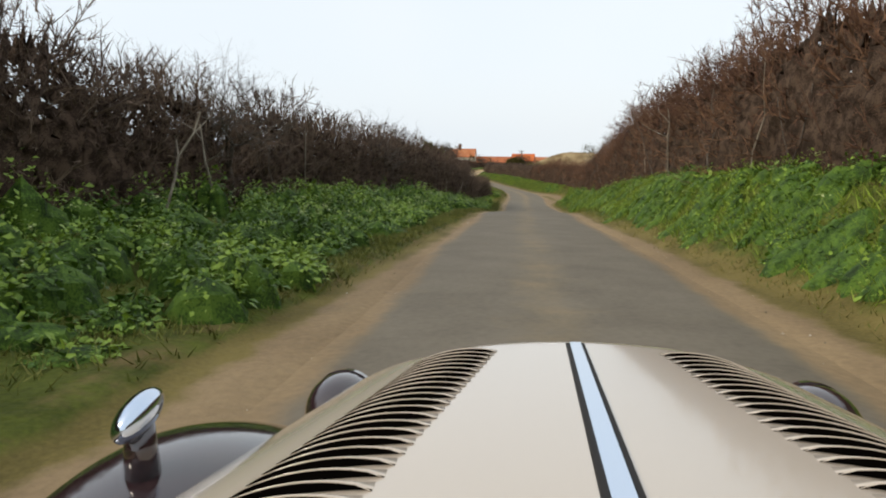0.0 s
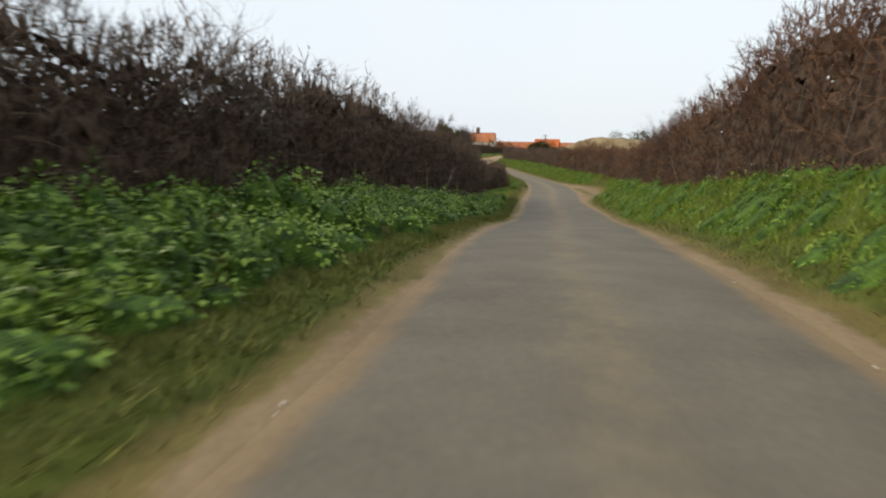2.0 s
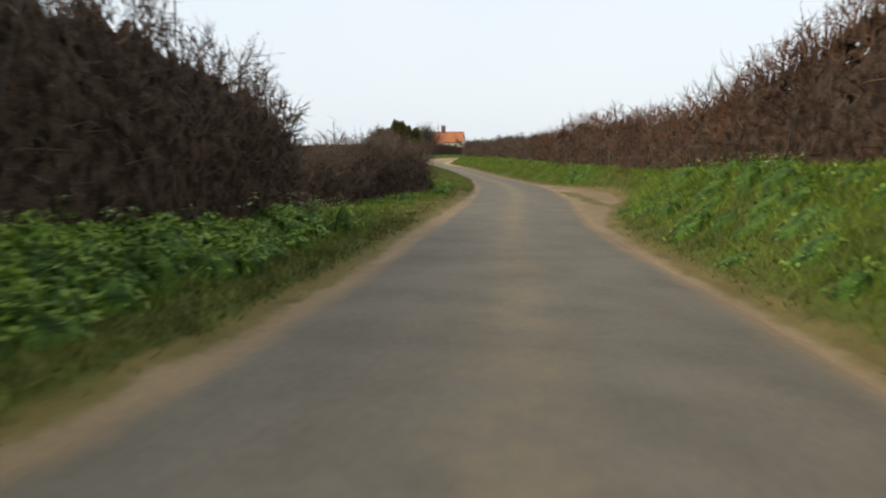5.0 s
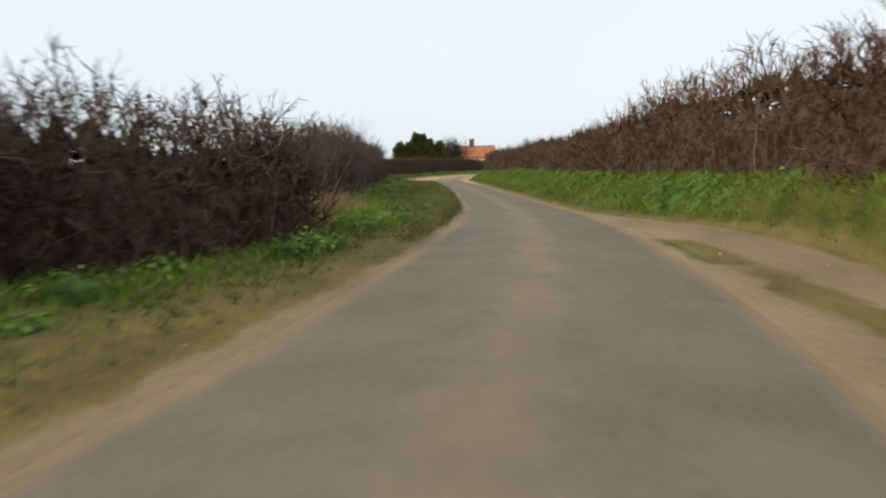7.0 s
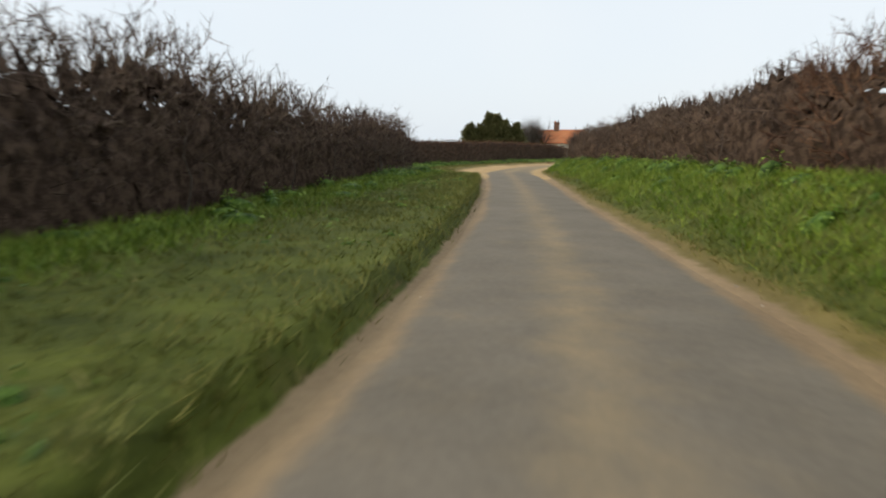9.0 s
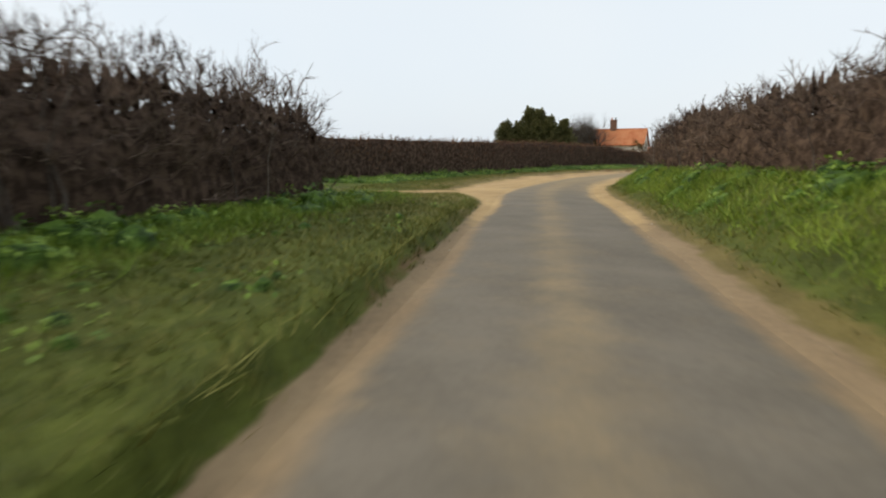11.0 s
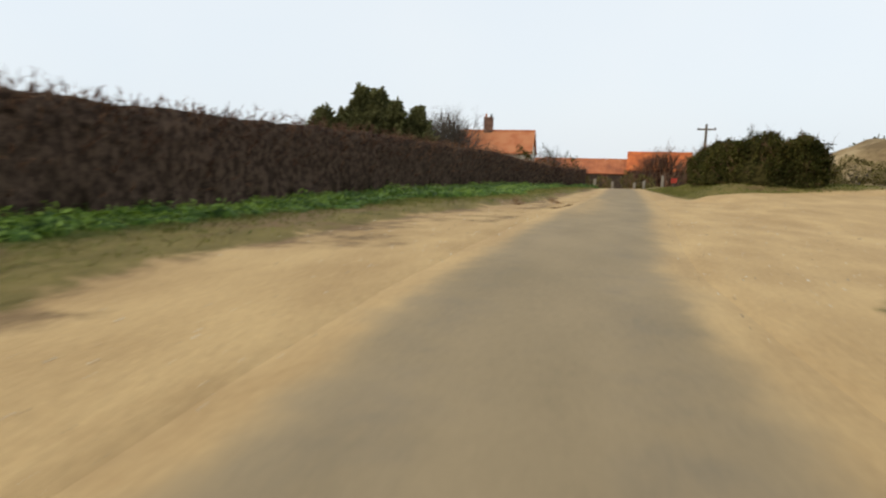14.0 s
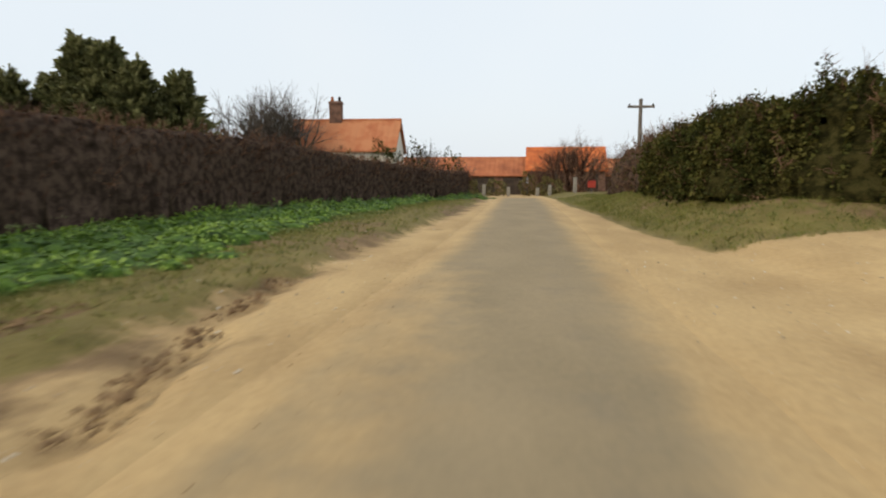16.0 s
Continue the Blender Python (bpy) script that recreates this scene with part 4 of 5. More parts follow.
def umbels(name, label, y0, y1, n, keep, lift, seed):
    """Small flat pale flower heads standing just above the leaves."""
    g = np.random.default_rng(seed)
    x, y, u = scatter(g, n, y0, y1, keep)
    k = len(x)
    i = np.repeat(np.arange(k), 9)
    at = np.stack([x[i], y[i], 0 * x[i]], 1) + g.normal(size=(9 * k, 3)) * [0.05, 0.05, 0.015]
    at[:, 2] += ground_z(x, y)[i] + (lift * g.uniform(0.75, 1.25, k))[i]
    v, f = leaves(at, g.normal(size=(9 * k, 3)) * [1, 1, 0.4], g.uniform(0.03, 0.06, 9 * k), seed)
    org = at[0].copy()
    ob = new(name, mesh_of(name, v - org, f, M_UMBEL))
    ob.location = org
    return tagged(ob, label, "flowers", kind="stuff")


umbels("flower_heads", "pale yellow-green flower heads among the weeds", -2, 60, 9000, in_l(0.9, 0.6), 0.5, 78)
umbels("flower_heads", "pale yellow-green flower heads on the steep bank", -2, 60, 4000, in_r(0.7, 0.4), 0.38, 79)


def trim_foot(x, y, u, dl, dr):
    tl = np.asarray(trim_line)
    hx = np.interp(y, tl[:, 1], tl[:, 0]) + 0.9
    d = x - hx
    reach = np.interp(y, [118, 130, 140, 148, 152, 158, 161, 166, 172, 199], [-99, -8.2, -8.1, -8.0, -7.5, -7.1, -5.5, -4.6, -5.6, -4.6])
    near = smoothstep(1.7, 0.5, d + 0.5 * waves(x, y, 65, lo=0.08, hi=0.5))
    return (d > -0.4) * np.maximum(near, smoothstep(0.5, -0.3, u - reach + 0.5 * waves(x, y, 67, lo=0.1, hi=0.8))) * 0.9


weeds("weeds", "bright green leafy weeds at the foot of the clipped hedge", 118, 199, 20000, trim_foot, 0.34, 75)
umbels("flower_heads", "whitish flower heads at the foot of the clipped hedge", 120, 185, 9000, lambda *q: trim_foot(*q) * 0.4 * (waves(q[0], q[1], 68, lo=0.1, hi=0.6) > 0.1), 0.3, 80)


def blades(name, label, y0, y1, n, keep, high, mat, seed, wide=0.014):
    g = np.random.default_rng(seed)
    x, y, u = scatter(g, n, y0, y1, keep)
    x, y = (np.repeat(q, 3) + g.normal(size=3 * len(q)) * 0.03 for q in (x, y))
    base = np.stack([x, y, ground_z(x, y) - 0.01], 1)
    k = len(x)
    a = g.uniform(0, 6.283, k)
    h = high * g.uniform(0.35, 1.0, k)
    s = np.stack([np.cos(a), np.sin(a), 0 * a], 1) * wide * 0.5 * g.uniform(0.7, 1.5, (k, 1))
    lean = np.stack([g.normal(size=k) * 0.75, g.normal(size=k) * 0.75, np.ones(k)], 1)
    v = np.stack([base - s, base + s, base + lean * h[:, None]], 1).reshape(-1, 3)
    org = base[0].copy()
    ob = new(name, mesh_of(name, v - org, np.arange(3 * k).reshape(-1, 3), mat))
    ob.location = org
    return tagged(ob, label, "grass", kind="stuff")


def turf(x, y, u, dl, dr):
    left = (u < 0) * smoothstep(-0.05, 0.5 - 0.36 * smoothstep(74, 80, y) * smoothstep(121, 118, y), dl) * (u > face_l(y) - 0.2) * (1 - track(x, y))
    left = left * (1 - smoothstep(26, 14, y) * (1 - smoothstep(0.3, 1.1, dl)))
    left = left * (1 - 0.8 * smoothstep(126, 134, y) * smoothstep(2.2, 0.9, dl))
    right = (u > 0) * smoothstep(0.0, 0.4, dr) * (u < face_r(y) + 0.2 + 3 * smoothstep(130, 134, y)) * (y < 145.4 + 0.5 * (u - 3.3).clip(0))
    foot = (u > 0) * smoothstep(0, 0.5, dr) * (y > 168.2 + 0.3 * (u - 5.5).clip(0)) * (u < 12)
    return np.clip(left + right + foot, 0, 1) * (0.4 + 0.6 * smoothstep(-0.3, 0.3, waves(x, y, 66, lo=0.1, hi=0.9)))


blades("grass", "rough green verge grass", -3, 70, 340000, lambda *q: turf(*q) * 0.9, 0.12, M_GRASS, 81, 0.013)
blades("grass", "rough green verge grass", 70, 199, 560000, lambda *q: turf(*q) * 0.9, 0.12, M_GRASS, 82, 0.014)
blades("grass", "short green grass between the weeds and the bare strip", 1, 62, 420000, lambda x, y, u, dl, dr: (u < 0) * smoothstep(0.0, 0.3, dl + 0.15 * waves(x, y, 65, lo=0.1, hi=0.9)) * smoothstep(1.5, 0.8, dl) * smoothstep(2, 9, y), 0.13, M_GRASS, 91, 0.014)
blades("dry_grass", "short straw-coloured grass at the edge of the bare strips", -3, 199, 330000, lambda x, y, u, dl, dr: turf(x, y, u, dl + 0.15, dr + 0.15) * dry_mask(x, y, u) * 0.8, 0.10, M_DRY, 83, 0.012)


blades("grass", "tall lush grass on the bank below the hedge", -3, 149, 620000, lambda x, y, u, dl, dr: in_r(0.3, 1.0)(x, y, u, dl, dr) * (0.45 + 0.55 * smoothstep(2.6, 1.2, face_r(y) - u)) * (1 - 0.85 * smoothstep(132, 141, y)), 0.26, M_LUSH, 86, 0.016)
blades("grass", "tall lush grass along the foot of the hedge", 44, 121, 420000, lambda x, y, u, dl, dr: in_l(0.5, 1.0)(x, y, u, dl, dr) * smoothstep(2.6, 0.7, u - face_l(y)), 0.24, M_LUSH, 87, 0.016)
blades("grass", "overhanging tufts along the lip of the verge", 74, 121, 160000, lambda x, y, u, dl, dr: (u < 0) * np.exp(-((dl - 0.12) / 0.12) ** 2) * 0.9, 0.2, M_GRASS, 85, 0.014)
blades("reeds", "tall tan dry grass in the gap of the hedge", 76, 84, 60000, lambda x, y, u, dl, dr: np.exp(-((u + 7.2) / 1.6) ** 2 - ((y - 79.6) / 1.5) ** 2) * 1.4, 0.75, M_REED, 84, 0.016)


# ---------------------------------------------------------------- farm
def gable_house(name, label, category, x, y, z, turn, long, deep, eaves, ridge, wall_mat, roof_mat, over=0.25, windows=(), chimneys=(), gable_mat=None):
    """A house with its ridge along its own x axis; windows: (x, sill height, width, height) on the front (-y) wall."""
    root = thing(name, label, category)
    root.matrix_world = pose(x, y, z, 0, 0, turn)
    hx, hy = long / 2, deep / 2
    bm = bmesh.new()
    ring = [(-hy, 0), (hy, 0), (hy, eaves), (0, ridge), (-hy, eaves)]
    ends = [[bm.verts.new((sx, yy, zz)) for yy, zz in ring] for sx in (-hx, hx)]
    bm.faces.new(ends[0]), bm.faces.new(ends[1][::-1])
    for i in (0, 1, 4):
        j = (i + 1) % 5
        bm.faces.new((ends[0][i], ends[0][j], ends[1][j], ends[1][i]))
    bm_part("wall", bm, wall_mat, root)
    k = (ridge - eaves) / hy
    for sgn in (-1, 1):
        bm = bmesh.new()
        rows_n = 12
        th = 0.09
        prof = []
        for i in range(rows_n + 1):
            q = i / rows_n
            yy = sgn * (hy + over) * (1 - q)
            zz = ridge + 0.06 - k * abs(yy)
            prof.append((yy, zz + (0.03 if i % 1 == 0 else 0)))
        n_x = max(2, int(long / 0.24))
        grid = []
        for yy, zz in prof:
            grid.append([bm.verts.new((-hx - over + (long + 2 * over) * j / n_x, yy, zz + 0.035 * (j % 2))) for j in range(n_x + 1)])
        low = [[bm.verts.new((sx * (hx + over), yy, zz - th)) for sx in (-1, 1)] for yy, zz in (prof[0], prof[-1])]
        for i in range(rows_n):
            for j in range(n_x):
                bm.faces.new((grid[i][j], grid[i][j + 1], grid[i + 1][j + 1], grid[i + 1][j]))
        bm.faces.new((low[0][0], low[0][1], low[1][1], low[1][0]))
        bm.faces.new([*grid[0], low[0][1], low[0][0]])
        bm.faces.new([r[0] for r in grid] + [low[1][0], low[0][0]])
        bm.faces.new([r[-1] for r in grid] + [low[1][1], low[0][1]])
        bm_part("roof_slope", bm, roof_mat, root)
    bm = bmesh.new()
    rod(bm, (-hx - over, 0, ridge + 0.06), (hx + over, 0, ridge + 0.06), 0.13, 0.13, 10)
    bm_part("ridge", bm, roof_mat, root)
    for cxx, w, d, h in chimneys:
        bm = bmesh.new()
        box(bm, cxx - w / 2, cxx + w / 2, -d / 2, d / 2, ridge - 0.9, ridge + h, 0.02)
        box(bm, cxx - w / 2 - 0.06, cxx + w / 2 + 0.06, -d / 2 - 0.06, d / 2 + 0.06, ridge + h - 0.22, ridge + h - 0.08, 0.02)
        ch = bm_part("chimney", bm, M_BRICK, root)
        for o in (-0.3, 0.3):
            bm = bmesh.new()
            rod(bm, (cxx + o * w, 0, ridge + h - 0.02), (cxx + o * w, 0, ridge + h + 0.38), 0.13, 0.10, 10)
            bm_part("chimney_pot", bm, M_DARK if o > 0 else M_TILE_OLD, ch)
    for wx, sill, ww, wh in windows:
        bm = bmesh.new()
        for x0, x1, z0, z1 in ((wx - ww / 2, wx + ww / 2, sill, sill + 0.07), (wx - ww / 2, wx + ww / 2, sill + wh - 0.07, sill + wh), (wx - ww / 2, wx - ww / 2 + 0.07, sill, sill + wh),
                               (wx + ww / 2 - 0.07, wx + ww / 2, sill, sill + wh), (wx - 0.03, wx + 0.03, sill, sill + wh), (wx - ww / 2, wx + ww / 2, sill + wh / 2 - 0.025, sill + wh / 2 + 0.025)):
            box(bm, x0, x1, -hy - 0.05, -hy + 0.02, z0, z1, 0.008)
        fr = bm_part("window", bm, M_WHITE, root, "white-painted window frame")
        bm = bmesh.new()
        box(bm, wx - ww / 2 + 0.04, wx + ww / 2 - 0.04, -hy - 0.012, -hy + 0.01, sill + 0.04, sill + wh - 0.04)
        bm_part("pane", bm, M_PANE, fr)
        bm = bmesh.new()
        box(bm, wx - ww / 2 - 0.08, wx + ww / 2 + 0.08, -hy - 0.14, -hy, sill - 0.08, sill - 0.004, 0.015)
        bm_part("sill", bm, M_WHITE, fr)
    return root


FZ = float(cz(207.0))
gable_house("farmhouse", "cream farmhouse with an orange pantile roof", "house", -28.6, 209.8, FZ - 0.1, 0, 8.6, 6.0, 3.75, 6.2, M_RENDER, M_TILE_OLD, windows=((-2.9, 1.2, 1.0, 1.2), (-1.0, 1.9, 1.3, 1.0), (2.1, 1.9, 1.6, 0.9)), chimneys=((-0.9, 1.0, 0.7, 1.6),))
gable_house("lean_to", "low side wing with a weathered red roof", "house", -34.5, 210.0, FZ - 0.1, 0, 3.4, 5.0, 2.7, 4.9, M_BRICK, M_TILE_OLD)
BZ = float(cz(226.0))
gable_house("barn", "long low farm range with an orange pantile roof", "barn", -19.5, 225.0, BZ, -4, 13.5, 5.5, 2.05, 3.75, M_BRICK, M_TILE_OLD, windows=())
gable_house("barn", "taller barn with a bright orange pantile roof", "barn", -8.9, 224.2, BZ, -4, 7.6, 6.0, 2.6, 4.75, M_BRICK, M_TILE)
gable_house("barn", "low weathered farm range behind the yard", "barn", 2.6, 227.5, BZ, -4, 14.5, 5.5, 2.0, 3.6, M_BRICK, M_TILE_OLD)
gable_house("cottage", "small white cottage beyond the fields", "house", -118.0, 168.0, float(ground_z(-118, 168)), -30, 7.0, 5.0, 2.6, 4.4, M_WHITE, M_TILE_OLD)


def utility_pole(x, y, h, label):
    z = float(ground_z(x, y)) - 0.3
    root = thing("utility_pole", label, "pole", (x, y, z))
    bm = bmesh.new()
    rod(bm, (0, 0, 0), (0, 0, h + 0.3), 0.14, 0.10, 12)
    bm_part("post", bm, M_POLE, root)
    bm = bmesh.new()
    box(bm, -0.75, 0.75, -0.16, -0.06, h - 0.22, h - 0.08, 0.015)
    arm = bm_part("crossarm", bm, M_POLE, root)
    for o in (-0.65, 0.65):
        bm = bmesh.new()
        rod(bm, (o, -0.11, h - 0.08), (o, -0.11, h + 0.02), 0.05, 0.035, 8)
        bm_part("insulator", bm, M_DARK, arm)



def barn_front(x, y, z, turn, deep, bays, label):
    """Dark boarded doors and a low trough wall along the front of a farm range; bays: (middle, width, height)."""
    for bx, bw, bh in bays:
        door = thing("barn_door", label, "door", group="barn doors")
        door.matrix_world = pose(x, y, z, 0, 0, turn) @ pose(bx, -deep / 2 - 0.05, 0)
        for j in range(int(bw / 0.2)):
            bm = bmesh.new()
            box(bm, -bw / 2 + j * 0.2 + 0.004, -bw / 2 + j * 0.2 + 0.196, -0.02, 0.03, 0, bh, 0.006)
            bm_part("board", bm, M_TIMBER, door)
        bm = bmesh.new()
        for zz in (0.3, bh - 0.35):
            box(bm, -bw / 2 + 0.02, bw / 2 - 0.02, -0.05, -0.02, zz, zz + 0.12, 0.01)
        bm_part("ledge", bm, M_TIMBER, door)


barn_front(-19.5, 225.0, BZ, -4, 5.5, ((-3.6, 2.4, 1.8), (-0.6, 2.4, 1.8), (2.4, 2.4, 1.8), (5.3, 2.0, 1.8)), "dark boarded door of the low farm range")
barn_front(-8.9, 224.2, BZ, -4, 6.0, ((-1.6, 2.6, 2.2), (1.8, 2.6, 2.2)), "dark boarded door of the taller barn")


utility_pole(-8.3, 194.6, 5.5, "weathered wooden utility pole with a crossarm")


def conifer(x, y, height, spread, label, seed, heads=1, z=None, taper=0.8):
    g = np.random.default_rng(seed)
    z = float(ground_z(x, y)) - 0.1 if z is None else z
    root = thing("conifer", label, "tree", (x, y, z))
    bm = bmesh.new()
    rod(bm, (0, 0, 0), (0, 0, height * 0.85), height * 0.03, height * 0.008, 8)
    bm_part("trunk", bm, M_BARK, root)
    base, way, ln = [], [], []
    for hd in range(heads):
        ox, oy = (0, 0) if hd == 0 else (g.normal() * spread * 0.45, g.normal() * spread * 0.3)
        hh = height * (1 if hd == 0 else g.uniform(0.62, 0.92))
        for _ in range(520 // heads):
            # one bough: it leaves the trunk, droops outwards and turns up into a feathery tip
            q, a = g.uniform(0.05, 0.97) ** 0.8, g.uniform(0, 6.283)
            r = spread * (0.75 if hd else 1.0) * (1 - q) ** taper * g.choice([0.7, 0.85, 1.0, 1.22]) * g.uniform(0.9, 1.08) + 0.05 * spread
            m = 30
            k = np.sqrt(g.uniform(0.05, 1, m))
            fat = (0.05 * r + 0.05) * (1.1 - k)
            d = np.array([math.cos(a), math.sin(a)])
            rise = height * 0.07 * g.uniform(0.5, 1.3)
            base.append(np.stack([ox + d[0] * r * k, oy + d[1] * r * k, hh * (q * 0.94) + rise * k ** 3], 1) + g.normal(size=(m, 3)) * fat[:, None])
            way.append(np.stack([np.full(m, d[0]), np.full(m, d[1]), np.full(m, 0.6 + q)], 1) + g.normal(size=(m, 3)) * 0.45)
            ln.append(height * 0.023 * g.uniform(0.5, 1.5, m))
    for _ in range(9):
        # feathery leaders that stand up out of the crown
        a, q = g.uniform(0, 6.283), g.uniform(0.62, 0.93)
        r = spread * (1 - q) ** taper * g.uniform(0.2, 0.85)
        m, up = 70, height * g.uniform(0.08, 0.19)
        k = g.uniform(0, 1, m)
        base.append(np.stack([r * math.cos(a) + 0.1 * k, np.full(m, r * math.sin(a)), height * q * 0.94 + up * k], 1) + g.normal(size=(m, 3)) * ((1.05 - k) * 0.05 * spread)[:, None])
        way.append(np.stack([np.zeros(m), np.zeros(m), np.ones(m)], 1) + g.normal(size=(m, 3)) * 0.4)
        ln.append(height * 0.02 * g.uniform(0.5, 1.4, m))
    base, way, ln = np.concatenate(base), np.concatenate(way), np.concatenate(ln)
    v, f = leaves(base, way, ln * 2.5, seed, 0.17)
    part("crown", mesh_of("crown", v, f, M_CONIFER), root)
    return root


conifer(-37.0, 188.2, 8.1, 3.4, "dark green cypress with a ragged pointed top", 91, 1, taper=1.0)
conifer(-35.5, 188.0, 7.9, 3.3, "dark green cypress with a ragged pointed top", 96, 1, taper=0.95)
conifer(-32.2, 188.4, 6.5, 2.4, "broad dark green cypress", 92, 1, taper=0.75)
conifer(-34.0, 187.6, 6.9, 3.2, "dark green cypress with a ragged pointed top", 94, 1, taper=0.9)
conifer(-38.5, 188.0, 6.3, 2.9, "olive green cypress beside taller ones", 93, 1, taper=0.9)
conifer(-40.0, 187.0, 6.3, 2.7, "olive green cypress beside taller ones", 97, 1, taper=0.7)


def shrub(x, y, w, h, label, mat, seed, n=900, name="shrub", size=(0.12, 0.3)):
    g = np.random.default_rng(seed)
    z = float(ground_z(x, y)) - 0.05
    root = thing(name, label, "shrub", (x, y, z))
    segs = []
    for _ in range(7):
        grow(g, (0, 0, 0), (g.normal() * 0.5, g.normal() * 0.5, 1), h * 0.5, h * 0.02, 1, segs)
    v, f = limb_mesh(segs, 4)
    part("woody_frame", mesh_of("woody_frame", v, f, M_BARK), root)
    d = g.normal(size=(n, 3))
    d /= np.linalg.norm(d, axis=1, keepdims=True)
    r = g.uniform(0.45, 1, n) ** 0.5 * (1 + 0.25 * np.sin(d[:, 0] * 5 + d[:, 2] * 4))
    at = np.stack([d[:, 0] * w / 2 * r, d[:, 1] * w / 2 * r, h * 0.5 + d[:, 2] * h * 0.5 * r], 1)
    v, f = leaves(at, d + g.normal(size=(n, 3)) * 0.5, g.uniform(*size, n), seed)
    part("foliage", mesh_of("foliage", v, f, mat), root)


shrub(-31.4, 205.9, 1.7, 4.0, "dark evergreen shrub against the house wall", M_IVY, 101)
shrub(-24.8, 205.6, 3.0, 4.1, "olive evergreen shrub at the corner of the house", M_IVY, 102, 1400)
shrub(-27.2, 205.2, 1.3, 3.3, "brown-green shrub in front of the house", M_IVY, 103, 500)
shrub(-20.0, 212.0, 2.4, 3.9, "grey-green shrub beyond the hedge end", M_IVY, 104, 900)
for i, (bx, by, bh) in enumerate(((-35.3, 206.4, 9.2), (-31.8, 206.6, 9.2), (-33.7, 206.0, 9.0), (-36.3, 205.5, 8.8), (-22.3, 207.0, 4.6))):
    bare_tree(bx, by, bh, "thin grey bare garden tree beside the house", M_BARK, 110 + i, stems=3, spread=0.36, depth=3, fat=1.7)
for i, (bx, by, bh) in enumerate(((-9.6, 214.0, 5.9), (-8.4, 215.0, 5.4), (-11.0, 213.0, 4.4), (-12.2, 213.6, 3.4), (-9.0, 212.6, 4.6))):
    bare_tree(bx, by, bh, "reddish bare tree in front of the barn", M_TWIG_RED, 115 + i, spread=0.5, depth=3, fat=1.8, stems=3)

# things by the farm entrance
def gate_post(x, y, h, label, mat, w=0.16):
    root = thing("gate_post", label, "post", (x, y, float(ground_z(x, y)) - 0.1))
    bm = bmesh.new()
    box(bm, -w, w, -w, w, 0, h + 0.1, 0.02)
    bm_part("shaft", bm, mat, root)
    bm = bmesh.new()
    box(bm, -w - 0.03, w + 0.03, -w - 0.03, w + 0.03, h + 0.1, h + 0.18, 0.02)
    bm_part("cap", bm, mat, root)


for px_, py_, ph in ((-17.2, 206, 0.8), (-15.2, 210, 0.7), (-12.9, 209, 0.6), (-11.9, 209, 0.8), (-10.3, 206, 1.1)):
    gate_post(px_, py_, ph, "pale flaking post by the farm entrance", M_POST, 0.13)


def red_sign(x, y, label):
    root = thing("board_sign", label, "sign", (x, y, float(ground_z(x, y)) - 0.1))
    bm = bmesh.new()
    rod(bm, (0, 0.04, 0), (0, 0.04, 1.0), 0.035, 0.035, 8)
    bm_part("post", bm, M_POLE, root)
    bm = bmesh.new()
    box(bm, -0.28, 0.28, -0.02, 0.02, 0.5, 1.0, 0.01)
    bm_part("board", bm, material("red board", [(0.28, 0.03, 0.018), (0.40, 0.05, 0.03)], 3, 0.6), root)


red_sign(-9.55, 203.0, "small plain red board on a post")


def mound(x, y, rx, ry, h, label, seed):
    g = np.random.default_rng(seed)
    n = 60
    q = np.linspace(-1, 1, n)
    A, B = np.meshgrid(q, q)
    r = np.hypot(A, B)
    Z = h * smoothstep(1.0, 0.25, r + 0.12 * waves(A * 6, B * 6, seed)) * (1 + 0.15 * waves(A * 9, B * 9, seed + 1))
    X, Y = x + A * rx, y + B * ry
    zg = ground_z(X, Y)
    v = np.stack([X.ravel(), Y.ravel(), (zg + Z - 0.25 * smoothstep(0.9, 1.0, r) - 0.02).ravel()], 1)
    a = (np.arange(n - 1)[:, None] * n + np.arange(n - 1)).ravel()
    org = np.array([x, y, float(ground_z(x, y))])
    ob = new("earth_mound", mesh_of("earth_mound", v - org, np.stack([a, a + 1, a + n + 1, a + n], 1), M_EARTH, smooth=True))
    ob.location = org
    return tagged(ob, label, "mound")


mound(10.3, 188.0, 19.0, 12.0, 4.0, "large brown heap of bare earth behind the yard", 121)
for i, (sx, sy, sw, sh) in enumerate(((-2.6, 178.0, 3.0, 1.7), (0.5, 180.0, 3.2, 1.5), (-5.0, 176.5, 2.2, 1.4))):
    shrub(sx, sy, sw, sh, "rough scrub bush at the foot of the earth heap", M_SCRUB, 125 + i, 3200, size=(0.07, 0.16))

for i, (sx, sy, sw, sh) in enumerate(((-16.2, 212.0, 2.2, 1.5), (-13.4, 212.5, 1.5, 2.1), (-11.6, 211.0, 2.4, 1.5), (-18.6, 209.0, 2.0, 1.4))):
    shrub(sx, sy, sw, sh, "straggling brown-green shrub before the farm range", M_SCRUB, 131 + i, 1500, size=(0.08, 0.18))
shrub(-22.3, 206.6, 2.0, 4.3, "grey-green rounded shrub beyond the hedge end", M_IVY, 136, 500)


